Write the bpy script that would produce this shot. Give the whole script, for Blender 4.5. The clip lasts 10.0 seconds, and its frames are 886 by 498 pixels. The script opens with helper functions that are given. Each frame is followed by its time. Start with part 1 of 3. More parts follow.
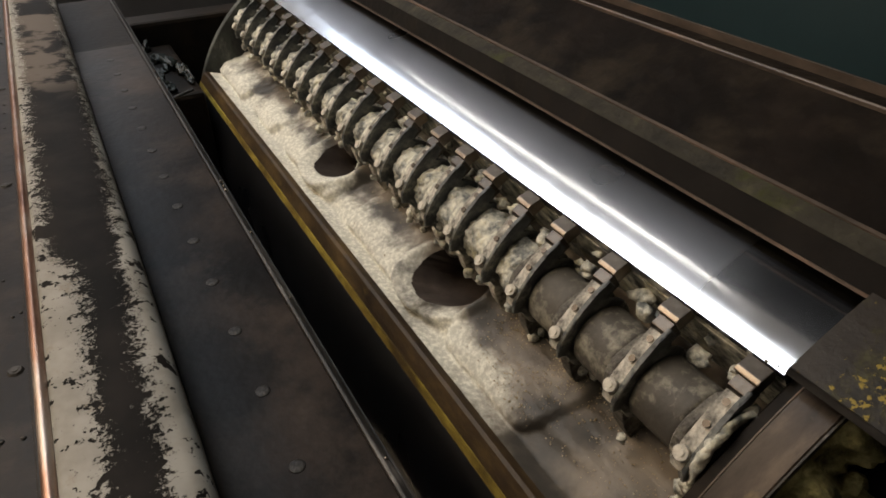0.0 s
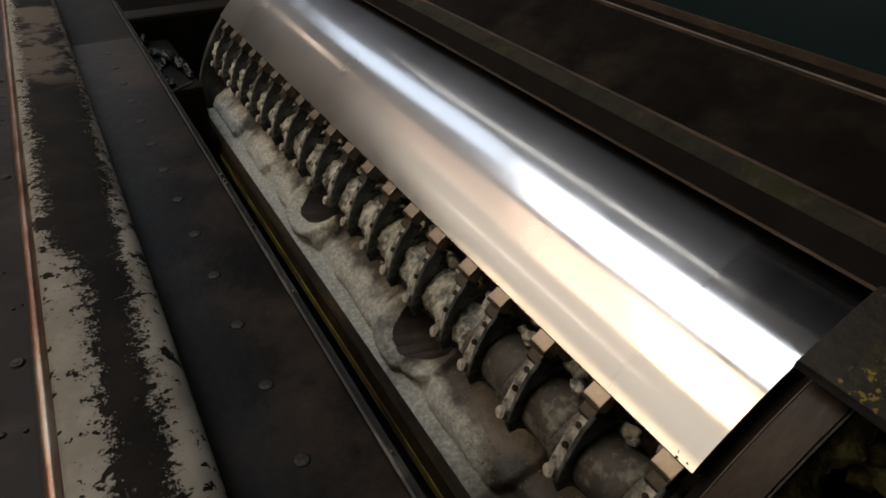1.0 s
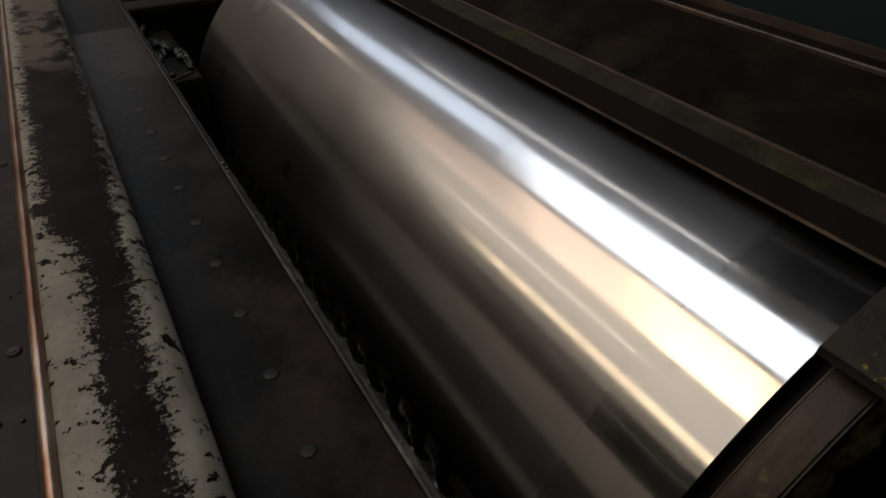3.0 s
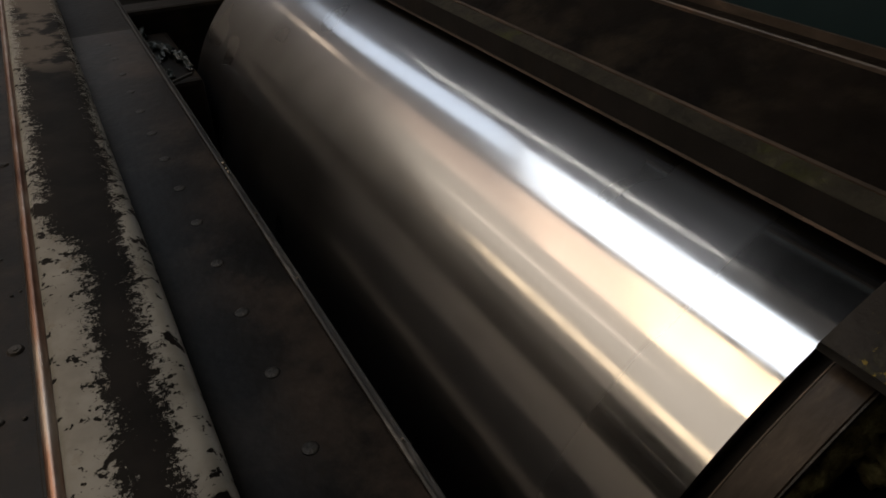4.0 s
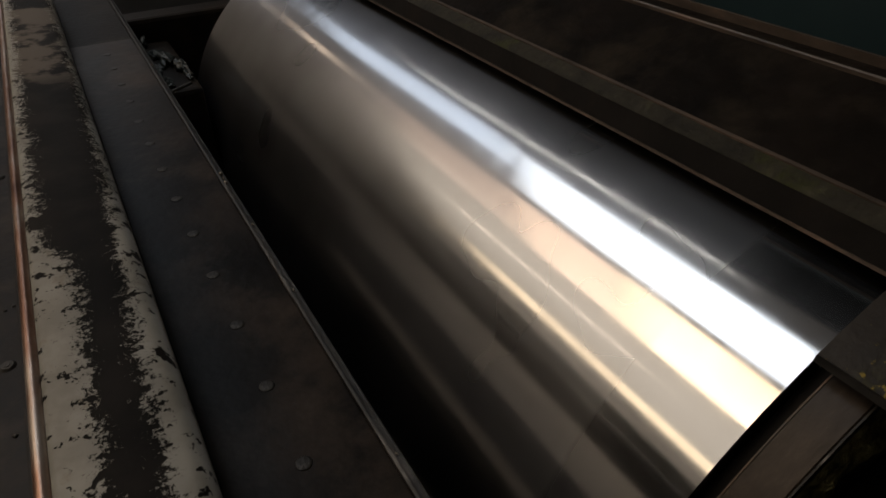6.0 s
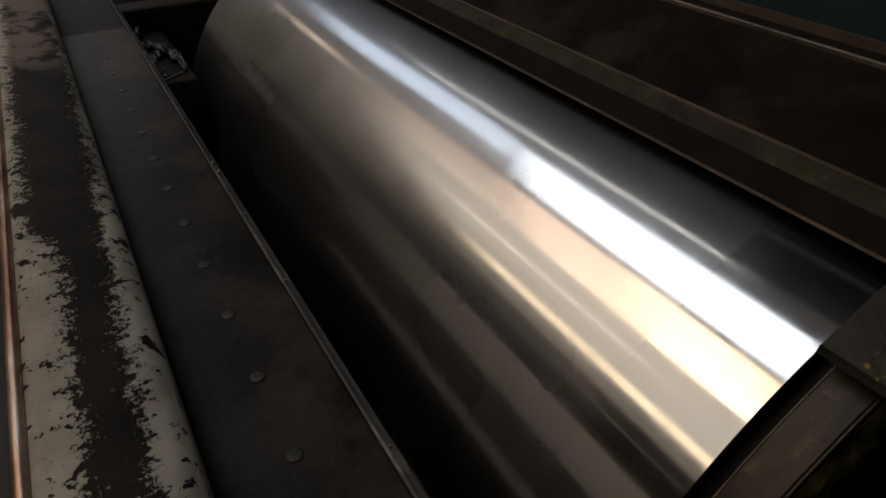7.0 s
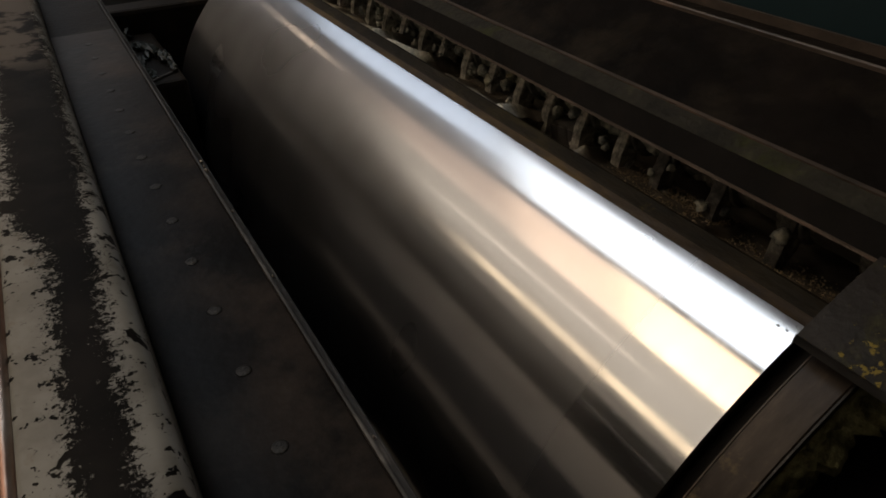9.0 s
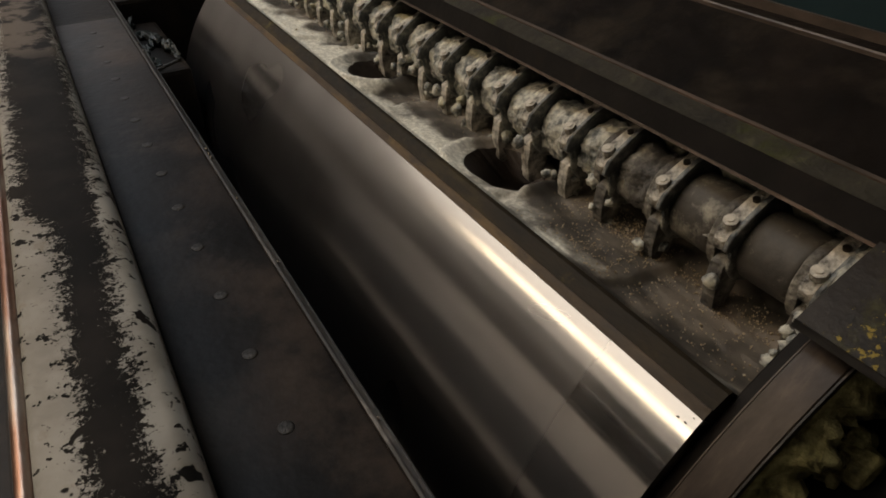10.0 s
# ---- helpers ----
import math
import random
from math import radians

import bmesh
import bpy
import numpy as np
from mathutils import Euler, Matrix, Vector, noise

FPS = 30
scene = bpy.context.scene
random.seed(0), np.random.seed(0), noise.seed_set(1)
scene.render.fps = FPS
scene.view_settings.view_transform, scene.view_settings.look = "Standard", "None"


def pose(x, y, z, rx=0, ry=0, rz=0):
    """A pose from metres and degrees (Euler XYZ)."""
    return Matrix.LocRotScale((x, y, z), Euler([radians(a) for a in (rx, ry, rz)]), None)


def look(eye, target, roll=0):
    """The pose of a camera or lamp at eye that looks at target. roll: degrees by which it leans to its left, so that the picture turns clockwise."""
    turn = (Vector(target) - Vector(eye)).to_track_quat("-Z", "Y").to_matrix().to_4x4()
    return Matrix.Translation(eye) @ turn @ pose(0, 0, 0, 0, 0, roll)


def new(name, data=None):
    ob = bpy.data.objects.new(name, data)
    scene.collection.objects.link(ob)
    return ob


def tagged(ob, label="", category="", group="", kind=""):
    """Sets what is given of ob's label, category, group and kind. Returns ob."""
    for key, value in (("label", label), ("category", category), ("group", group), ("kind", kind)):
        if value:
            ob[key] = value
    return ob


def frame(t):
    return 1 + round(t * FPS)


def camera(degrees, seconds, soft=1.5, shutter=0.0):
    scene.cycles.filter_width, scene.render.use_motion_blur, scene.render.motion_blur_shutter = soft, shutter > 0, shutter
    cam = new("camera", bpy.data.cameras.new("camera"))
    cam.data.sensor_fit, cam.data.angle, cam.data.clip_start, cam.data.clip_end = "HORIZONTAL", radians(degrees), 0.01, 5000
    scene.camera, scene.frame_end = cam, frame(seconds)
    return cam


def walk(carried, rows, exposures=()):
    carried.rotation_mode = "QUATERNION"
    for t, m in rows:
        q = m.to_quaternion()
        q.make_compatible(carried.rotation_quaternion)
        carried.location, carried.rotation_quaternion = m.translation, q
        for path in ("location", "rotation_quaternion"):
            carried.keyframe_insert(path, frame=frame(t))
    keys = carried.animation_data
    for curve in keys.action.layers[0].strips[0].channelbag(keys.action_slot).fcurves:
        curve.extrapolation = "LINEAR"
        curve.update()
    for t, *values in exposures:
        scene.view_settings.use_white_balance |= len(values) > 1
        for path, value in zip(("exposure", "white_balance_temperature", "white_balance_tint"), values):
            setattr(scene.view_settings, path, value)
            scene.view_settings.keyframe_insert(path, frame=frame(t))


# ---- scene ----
# ---------------------------------------------------------------- camera
cam = camera(69.0, 10.0, soft=1.7)
PATH = [
    (0.0, 0.0000, 0.0000, 1.4500, 54.456, 0.000, -29.987),
    (0.5, -0.0003, 0.0010, 1.4503, 54.406, -0.025, -30.262),
    (1.0, -0.0037, 0.0029, 1.4461, 54.266, -0.259, -30.206),
    (1.5, -0.0032, 0.0056, 1.4451, 54.116, -0.055, -30.075),
    (2.0, -0.0020, 0.0080, 1.4419, 53.867, -0.244, -29.920),
    (2.5, -0.0030, 0.0095, 1.4384, 53.839, -0.059, -30.044),
    (4.0, -0.0060, 0.0075, 1.4350, 54.088, 0.166, -30.437),
    (4.5, -0.0042, 0.0084, 1.4380, 54.286, 0.282, -30.359),
    (5.0, -0.0017, 0.0079, 1.4383, 54.463, 0.512, -30.319),
    (5.5, -0.0008, 0.0073, 1.4384, 54.538, 0.564, -30.309),
    (7.0, 0.0022, 0.0107, 1.4301, 54.116, 0.312, -30.384),
    (7.5, 0.0048, 0.0081, 1.4267, 54.071, 0.016, -30.280),
    (8.0, 0.0036, 0.0071, 1.4281, 54.192, -0.053, -30.530),
    (8.5, 0.0033, 0.0047, 1.4289, 54.382, 0.012, -30.722),
    (9.0, 0.0036, 0.0035, 1.4297, 54.267, 0.239, -31.035),
    (9.5, 0.0013, 0.0020, 1.4294, 53.919, 0.254, -30.947),
    (10.0, 0.0012, -0.0005, 1.4296, 53.466, 0.332, -30.763),
]
EXPOSURES = [(0.0, 1.30), (0.5, 0.80), (1.0, 0.20), (1.5, -0.06), (2.5, -0.12), (5.0, -0.14), (8.0, -0.14), (9.0, -0.20), (9.5, -0.12), (10.0, 0.70)]
walk(cam, [(t, pose(x, y, z, rx, ry, rz)) for t, x, y, z, rx, ry, rz in PATH], EXPOSURES)

# ---------------------------------------------------------------- light
world = bpy.data.worlds.new("world")
scene.world = world
world.use_nodes = True
world.node_tree.nodes["Background"].inputs[0].default_value = (0.55, 0.6, 0.7, 1)
world.node_tree.nodes["Background"].inputs[1].default_value = 0.02


def area_lamp(name, place, target, sx, sy, watts, colour):
    data = bpy.data.lights.new(name, "AREA")
    data.shape, data.size, data.size_y, data.energy, data.color = "RECTANGLE", sx, sy, watts, colour
    ob = new(name, data)
    ob.matrix_world = look(place, target)
    return ob


# fluorescent row under the ceiling, a warm lamp nearer the operator, and a dim tungsten glow further off
area_lamp("ceiling_tube_light", (-0.28, 1.20, 2.75), (-0.28, 1.2001, 0), 0.44, 1.34, 6.0, (0.90, 0.95, 1.0))
area_lamp("far_tube_light", (-0.13, 2.95, 2.75), (-0.13, 2.9501, 0), 0.27, 1.95, 3.0, (0.74, 0.85, 1.0))
area_lamp("thin_tube_light", (0.13, 1.85, 2.75), (0.13, 1.8501, 0), 0.02, 1.9, 0.45, (1.0, 0.95, 0.86))
area_lamp("warm_ceiling_light", (-0.88, 0.92, 2.75), (-0.88, 0.9201, 0), 0.62, 0.66, 5.0, (1.0, 0.74, 0.45))
area_lamp("warm_middle_light", (-0.88, 1.62, 2.75), (-0.88, 1.6201, 0), 0.58, 0.66, 2.5, (1.0, 0.68, 0.47))
area_lamp("warm_far_light", (-0.85, 2.55, 2.75), (-0.85, 2.5501, 0), 0.50, 1.1, 0.9, (1.0, 0.66, 0.49))
area_lamp("small_far_light", (-0.58, 4.3, 2.75), (-0.58, 4.3001, 0), 0.14, 0.45, 0.5, (1.0, 0.76, 0.55))
area_lamp("thin_warm_light", (-1.56, 2.1, 2.75), (-1.56, 2.1001, 0), 0.05, 1.6, 0.4, (1.0, 0.80, 0.62))
# added fill before the far wall, lifts the sheen on the plates' far part
area_lamp("far_fill_light", (0.05, 5.5, 2.2), (0.05, 1.0, 1.3), 0.9, 0.8, 2.0, (1.0, 0.94, 0.92))
area_lamp("tungsten_light", (-2.35, 1.75, 2.75), (-2.35, 1.7501, 0), 0.30, 2.6, 5.0, (1.0, 0.74, 0.45))
# added fill facing up: no lamp hangs here, it brightens the reflected ceiling
area_lamp("ceiling_fill_light", (-1.75, 1.9, 2.42), (-1.75, 1.9001, 4), 1.5, 3.6, 27.0, (1.0, 0.87, 0.72))


# ---------------------------------------------------------------- materials
def material(name, stops, scale=30.0, rough=(0.4, 0.6), metal=0.0, bump=0.15, bump_scale=120.0, stretch=(1, 1, 1), dirt=None, dirt_scale=8.0, dirt_at=(0.5, 0.62), spec=0.5):
    """Two scales of noise colour, dirt patches, rough variation and fine relief."""
    m = bpy.data.materials.new(name)
    m.use_nodes = True
    nt = m.node_tree
    N, L = nt.nodes, nt.links
    b = N["Principled BSDF"]
    tc = N.new("ShaderNodeTexCoord")
    mp = N.new("ShaderNodeMapping")
    mp.inputs["Scale"].default_value = stretch
    L.new(tc.outputs["Object"], mp.inputs[0])
    n1 = N.new("ShaderNodeTexNoise")
    n1.inputs["Scale"].default_value, n1.inputs["Detail"].default_value, n1.inputs["Roughness"].default_value = scale, 9, 0.65
    L.new(mp.outputs[0], n1.inputs["Vector"])
    ramp = N.new("ShaderNodeValToRGB")
    while len(ramp.color_ramp.elements) < len(stops):
        ramp.color_ramp.elements.new(0.5)
    for e, (p, c) in zip(ramp.color_ramp.elements, stops):
        e.position, e.color = p, (*c, 1)
    L.new(n1.outputs["Fac"], ramp.inputs[0])
    colour = ramp.outputs[0]
    if dirt:
        n2 = N.new("ShaderNodeTexNoise")
        n2.inputs["Scale"].default_value, n2.inputs["Detail"].default_value, n2.inputs["Roughness"].default_value = dirt_scale, 12, 0.7
        L.new(tc.outputs["Object"], n2.inputs["Vector"])
        mr = N.new("ShaderNodeMapRange")
        mr.inputs["From Min"].default_value, mr.inputs["From Max"].default_value = dirt_at
        L.new(n2.outputs["Fac"], mr.inputs["Value"])
        mx = N.new("ShaderNodeMix")
        mx.data_type = "RGBA"
        mx.inputs["B"].default_value = (*dirt, 1)
        mx.inputs[7].default_value = (*dirt, 1)
        L.new(mr.outputs[0], mx.inputs[0])
        L.new(colour, mx.inputs[6])
        colour = mx.outputs[2]
    L.new(colour, b.inputs["Base Color"])
    rr = N.new("ShaderNodeMapRange")
    rr.inputs["To Min"].default_value, rr.inputs["To Max"].default_value = rough
    L.new(n1.outputs["Fac"], rr.inputs["Value"])
    L.new(rr.outputs[0], b.inputs["Roughness"])
    b.inputs["Metallic"].default_value = metal
    b.inputs["Specular IOR Level"].default_value = spec
    if bump:
        n3 = N.new("ShaderNodeTexNoise")
        n3.inputs["Scale"].default_value, n3.inputs["Detail"].default_value = bump_scale, 8
        L.new(mp.outputs[0], n3.inputs["Vector"])
        bp = N.new("ShaderNodeBump")
        bp.inputs["Strength"].default_value, bp.inputs["Distance"].default_value = bump, 0.004
        L.new(n3.outputs["Fac"], bp.inputs["Height"])
        L.new(bp.outputs[0], b.inputs["Normal"])
    return m


def polished_steel():
    """Ground steel: a sharp reflection drawn out along the axis, over the haze of fine scratches and an oil film."""
    m = bpy.data.materials.new("polished_steel")
    m.use_nodes = True
    N, L = m.node_tree.nodes, m.node_tree.links
    sharp = N["Principled BSDF"]
    haze = N.new("ShaderNodeBsdfPrincipled")
    tc = N.new("ShaderNodeTexCoord")
    mp = N.new("ShaderNodeMapping")
    mp.inputs["Scale"].default_value = (1, 3, 1)
    L.new(tc.outputs["Object"], mp.inputs[0])
    fine = N.new("ShaderNodeTexNoise")
    fine.inputs["Scale"].default_value, fine.inputs["Detail"].default_value = 24, 2
    L.new(mp.outputs[0], fine.inputs["Vector"])
    broad = N.new("ShaderNodeTexNoise")
    broad.inputs["Scale"].default_value, broad.inputs["Detail"].default_value = 7, 2
    L.new(tc.outputs["Object"], broad.inputs["Vector"])
    rough = N.new("ShaderNodeMapRange")
    rough.inputs["From Min"].default_value, rough.inputs["From Max"].default_value = 0.3, 0.7
    rough.inputs["To Min"].default_value, rough.inputs["To Max"].default_value = 0.09, 0.15
    L.new(fine.outputs["Fac"], rough.inputs["Value"])
    axis = N.new("ShaderNodeCombineXYZ")
    axis.inputs[1].default_value = 1.0
    for b, aniso in ((sharp, 0.8), (haze, 0.3)):
        b.inputs["Metallic"].default_value = 1.0
        b.inputs["Anisotropic"].default_value = aniso
        L.new(axis.outputs[0], b.inputs["Tangent"])
    sharp.inputs["Base Color"].default_value = (0.56, 0.56, 0.57, 1)
    haze.inputs["Base Color"].default_value = (0.50, 0.505, 0.53, 1)
    haze.inputs["Roughness"].default_value = 0.36
    L.new(rough.outputs[0], sharp.inputs["Roughness"])
    part_of = N.new("ShaderNodeMapRange")
    part_of.inputs["From Min"].default_value, part_of.inputs["From Max"].default_value = 0.3, 0.7
    part_of.inputs["To Min"].default_value, part_of.inputs["To Max"].default_value = 0.25, 0.40
    L.new(broad.outputs["Fac"], part_of.inputs["Value"])
    mix = N.new("ShaderNodeMixShader")
    # the ends of the jacket beyond the sheet's width stay brighter polished, with less haze
    sx = N.new("ShaderNodeSeparateXYZ")
    L.new(tc.outputs["Object"], sx.inputs[0])
    zones = N.new("ShaderNodeValToRGB")
    zones.color_ramp.interpolation = "LINEAR"
    for e, (p, v) in zip([zones.color_ramp.elements[0], zones.color_ramp.elements[1]] + [zones.color_ramp.elements.new(0.5) for _ in range(3)], ((0.1440, 0.30), (0.1462, 0.72), (0.1685, 0.72), (0.1705, 1.0), (0.9, 1.0))):
        e.position, e.color = p, (v, v, v, 1)
    L.new(sx.outputs[1], zones.inputs[0])
    times = N.new("ShaderNodeMath")
    times.operation = "MULTIPLY"
    L.new(part_of.outputs[0], times.inputs[0])
    L.new(zones.outputs[0], times.inputs[1])
    L.new(times.outputs[0], mix.inputs[0])
    L.new(sharp.outputs[0], mix.inputs[1])
    L.new(haze.outputs[0], mix.inputs[2])
    L.new(mix.outputs[0], N["Material Output"].inputs["Surface"])
    return m


POLISHED = polished_steel()
OILY = material("oily_black_steel", [(0.3, (0.0075, 0.007, 0.0066)), (0.7, (0.018, 0.0158, 0.0145))], 22, (0.42, 0.6), 0.0, 0.12, 160, dirt=(0.022, 0.017, 0.013), dirt_scale=9, spec=0.07)
PLATE = material("oily_plate", [(0.36, (0.0050, 0.0042, 0.0038)), (0.52, (0.0110, 0.0088, 0.0076)), (0.68, (0.027, 0.0198, 0.0158))], 14, (0.28, 0.50), 0.0, 0.08, 140, dirt=(0.044, 0.033, 0.026), dirt_scale=13, dirt_at=(0.50, 0.68), spec=0.11)
EDGE = material("worn_steel_edge", [(0.42, (0.012, 0.011, 0.010)), (0.58, (0.035, 0.032, 0.029)), (0.74, (0.22, 0.20, 0.185))], 70, (0.4, 0.65), 0.35, 0.1, 200, stretch=(1, 0.3, 1))
RIVET = material("dull_rivet", [(0.35, (0.014, 0.013, 0.012)), (0.6, (0.04, 0.036, 0.032)), (0.75, (0.09, 0.08, 0.07))], 120, (0.4, 0.6), 0.2, 0.2, 300, spec=0.3)
STEEL = material("dark_tool_steel", [(0.3, (0.04, 0.035, 0.03)), (0.7, (0.10, 0.086, 0.074))], 60, (0.25, 0.45), 0.85, 0.08, 300)
PAD = material("bare_steel_pad", [(0.3, (0.13, 0.11, 0.092)), (0.7, (0.24, 0.205, 0.17))], 90, (0.28, 0.42), 1.0, 0.05, 300)
CRUST = material("powder_crust", [(0.32, (0.045, 0.050, 0.050)), (0.42, (0.17, 0.178, 0.17)), (0.51, (0.42, 0.415, 0.36)), (0.63, (0.72, 0.70, 0.59))], 75, (0.8, 0.95), 0.0, 0.9, 190, dirt=(0.54, 0.49, 0.29), dirt_scale=26, dirt_at=(0.55, 0.72))
GRIME = material("brown_grime_crust", [(0.36, (0.030, 0.028, 0.025)), (0.48, (0.10, 0.092, 0.080)), (0.60, (0.23, 0.215, 0.18)), (0.72, (0.48, 0.45, 0.37))], 60, (0.7, 0.9), 0.0, 0.9, 190)
LEVER = material("powdered_lever", [(0.36, (0.06, 0.056, 0.05)), (0.46, (0.27, 0.255, 0.22)), (0.60, (0.58, 0.54, 0.46))], 100, (0.6, 0.85), 0.0, 0.6, 260)
COLLAR = material("greasy_collar", [(0.35, (0.045, 0.040, 0.034)), (0.6, (0.085, 0.076, 0.062)), (0.8, (0.16, 0.145, 0.115))], 40, (0.55, 0.8), 0.0, 0.2, 160, dirt=(0.30, 0.28, 0.22), dirt_scale=38, dirt_at=(0.50, 0.64))
TAIL = material("stained_yellow_edge", [(0.35, (0.018, 0.011, 0.006)), (0.52, (0.050, 0.031, 0.013)), (0.70, (0.12, 0.075, 0.026))], 35, (0.45, 0.65), 0.0, 0.3, 160, stretch=(1, 0.35, 1), dirt=(0.16, 0.115, 0.03), dirt_scale=24, dirt_at=(0.60, 0.74), spec=0.3)
TAIL_DARK = material("dark_olive_edge", [(0.35, (0.010, 0.008, 0.005)), (0.55, (0.024, 0.018, 0.010)), (0.72, (0.055, 0.042, 0.016))], 35, (0.5, 0.7), 0.0, 0.3, 160, stretch=(1, 0.35, 1), dirt=(0.10, 0.08, 0.02), dirt_scale=30, dirt_at=(0.60, 0.74), spec=0.15)
YELLOW = material("yellow_stain", [(0.38, (0.07, 0.045, 0.012)), (0.50, (0.20, 0.14, 0.025)), (0.66, (0.48, 0.37, 0.06))], 28, (0.6, 0.8), 0.0, 0.3, 160, stretch=(1, 0.3, 1), dirt=(0.045, 0.027, 0.012), dirt_scale=13, dirt_at=(0.53, 0.68), spec=0.2)
BEARER = material("dirty_bearer_ring", [(0.35, (0.022, 0.017, 0.014)), (0.55, (0.044, 0.034, 0.028)), (0.72, (0.085, 0.066, 0.052))], 24, (0.30, 0.5), 0.25, 0.04, 150, stretch=(1, 3, 1), dirt=(0.17, 0.125, 0.066), dirt_scale=22, dirt_at=(0.56, 0.70), spec=0.25)
COPPER = material("copper_bead", [(0.38, (0.16, 0.075, 0.05)), (0.5, (0.30, 0.17, 0.12)), (0.64, (0.42, 0.35, 0.30))], 60, (0.2, 0.42), 0.75, 0.1, 200, stretch=(1, 0.2, 1))
TEAL = material("dark_teal_cover", [(0.35, (0.007, 0.021, 0.025)), (0.7, (0.011, 0.030, 0.035))], 6, (0.4, 0.55), 0.0, 0.05, 120)
BROWN = material("rusty_brown_plate", [(0.35, (0.005, 0.0038, 0.003)), (0.6, (0.012, 0.0088, 0.0068)), (0.8, (0.024, 0.017, 0.013))], 16, (0.45, 0.7), 0.0, 0.55, 55, dirt=(0.026, 0.020, 0.014), dirt_scale=14, dirt_at=(0.50, 0.66), spec=0.07)
MOSS = material("green_grimed_ledge", [(0.35, (0.020, 0.0185, 0.015)), (0.6, (0.042, 0.038, 0.028)), (0.8, (0.095, 0.088, 0.052))], 45, (0.55, 0.75), 0.0, 0.4, 190, dirt=(0.05, 0.055, 0.012), dirt_scale=16, dirt_at=(0.52, 0.68), spec=0.15)
NUTM = material("yellowish_grease_cake", [(0.36, (0.05, 0.043, 0.024)), (0.5, (0.26, 0.238, 0.10)), (0.66, (0.55, 0.51, 0.25))], 70, (0.6, 0.85), 0.0, 0.7, 190)
SLATE = material("dark_slate_steel", [(0.36, (0.026, 0.030, 0.032)), (0.52, (0.075, 0.082, 0.084)), (0.66, (0.20, 0.205, 0.19))], 70, (0.35, 0.6), 0.2, 0.25, 220, dirt=(0.42, 0.41, 0.35), dirt_scale=55, dirt_at=(0.53, 0.70))
POCKET = material("brown_pocket", [(0.35, (0.016, 0.011, 0.008)), (0.6, (0.05, 0.037, 0.029)), (0.8, (0.12, 0.10, 0.085))], 30, (0.5, 0.7), 0.0, 0.15, 160)
ENDDISC = material("powdery_end_disc", [(0.38, (0.012, 0.014, 0.013)), (0.52, (0.05, 0.056, 0.05)), (0.68, (0.20, 0.21, 0.18))], 26, (0.5, 0.8), 0.0, 0.3, 160, stretch=(1, 1, 0.5))
RAILM = material("rust_worn_rail", [(0.35, (0.045, 0.034, 0.026)), (0.55, (0.09, 0.066, 0.05)), (0.75, (0.20, 0.12, 0.08))], 40, (0.35, 0.6), 0.2, 0.25, 160, stretch=(1, 0.4, 1))
GREASE = material("greenish_grease", [(0.44, (0.006, 0.009, 0.0075)), (0.60, (0.016, 0.023, 0.02)), (0.74, (0.22, 0.26, 0.23))], 60, (0.3, 0.6), 0.0, 0.6, 120)
CRUMB = material("ink_powder_crumbs", [(0.35, (0.16, 0.12, 0.07)), (0.5, (0.34, 0.27, 0.17)), (0.65, (0.50, 0.44, 0.33))], 400, (0.8, 0.9), 0.0, 0.0)
CONCRETE = material("concrete_floor", [(0.3, (0.10, 0.095, 0.09)), (0.7, (0.18, 0.17, 0.16))], 5, (0.6, 0.8), 0.0, 0.2, 40)
CEIL = material("white_ceiling", [(0.3, (0.66, 0.65, 0.63)), (0.7, (0.76, 0.75, 0.73))], 3, (0.8, 0.9), 0.0, 0.1, 40)
PLASTER = material("workshop_wall", [(0.3, (0.34, 0.325, 0.31)), (0.7, (0.40, 0.385, 0.365))], 3, (0.7, 0.9), 0.0, 0.1, 40)


def nodes_of(name):
    m = bpy.data.materials.new(name)
    m.use_nodes = True
    return m, m.node_tree.nodes, m.node_tree.links


def math_node(N, L, op, a, b=0.0, clamp=False):
    n = N.new("ShaderNodeMath")
    n.operation, n.use_clamp = op, clamp
    for i, v in enumerate((a, b)):
        if isinstance(v, (int, float)):
            n.inputs[i].default_value = v
        else:
            L.new(v, n.inputs[i])
    return n.outputs[0]


def ranged(N, L, v, a, b, c, d):
    n = N.new("ShaderNodeMapRange")
    n.interpolation_type = "SMOOTHSTEP"
    L.new(v, n.inputs["Value"])
    for k, x in zip(("From Min", "From Max", "To Min", "To Max"), (a, b, c, d)):
        n.inputs[k].default_value = x
    return n.outputs[0]


def noise_of(N, L, vec, scale, detail=10, rough=0.65):
    n = N.new("ShaderNodeTexNoise")
    n.inputs["Scale"].default_value, n.inputs["Detail"].default_value, n.inputs["Roughness"].default_value = scale, detail, rough
    L.new(vec, n.inputs["Vector"])
    return n.outputs["Fac"]


def mixed(N, L, fac, a, b):
    n = N.new("ShaderNodeMix")
    n.data_type = "RGBA"
    L.new(fac, n.inputs[0])
    for i, v in ((6, a), (7, b)):
        if isinstance(v, tuple):
            n.inputs[i].default_value = (*v, 1)
        else:
            L.new(v, n.inputs[i])
    return n.outputs[2]


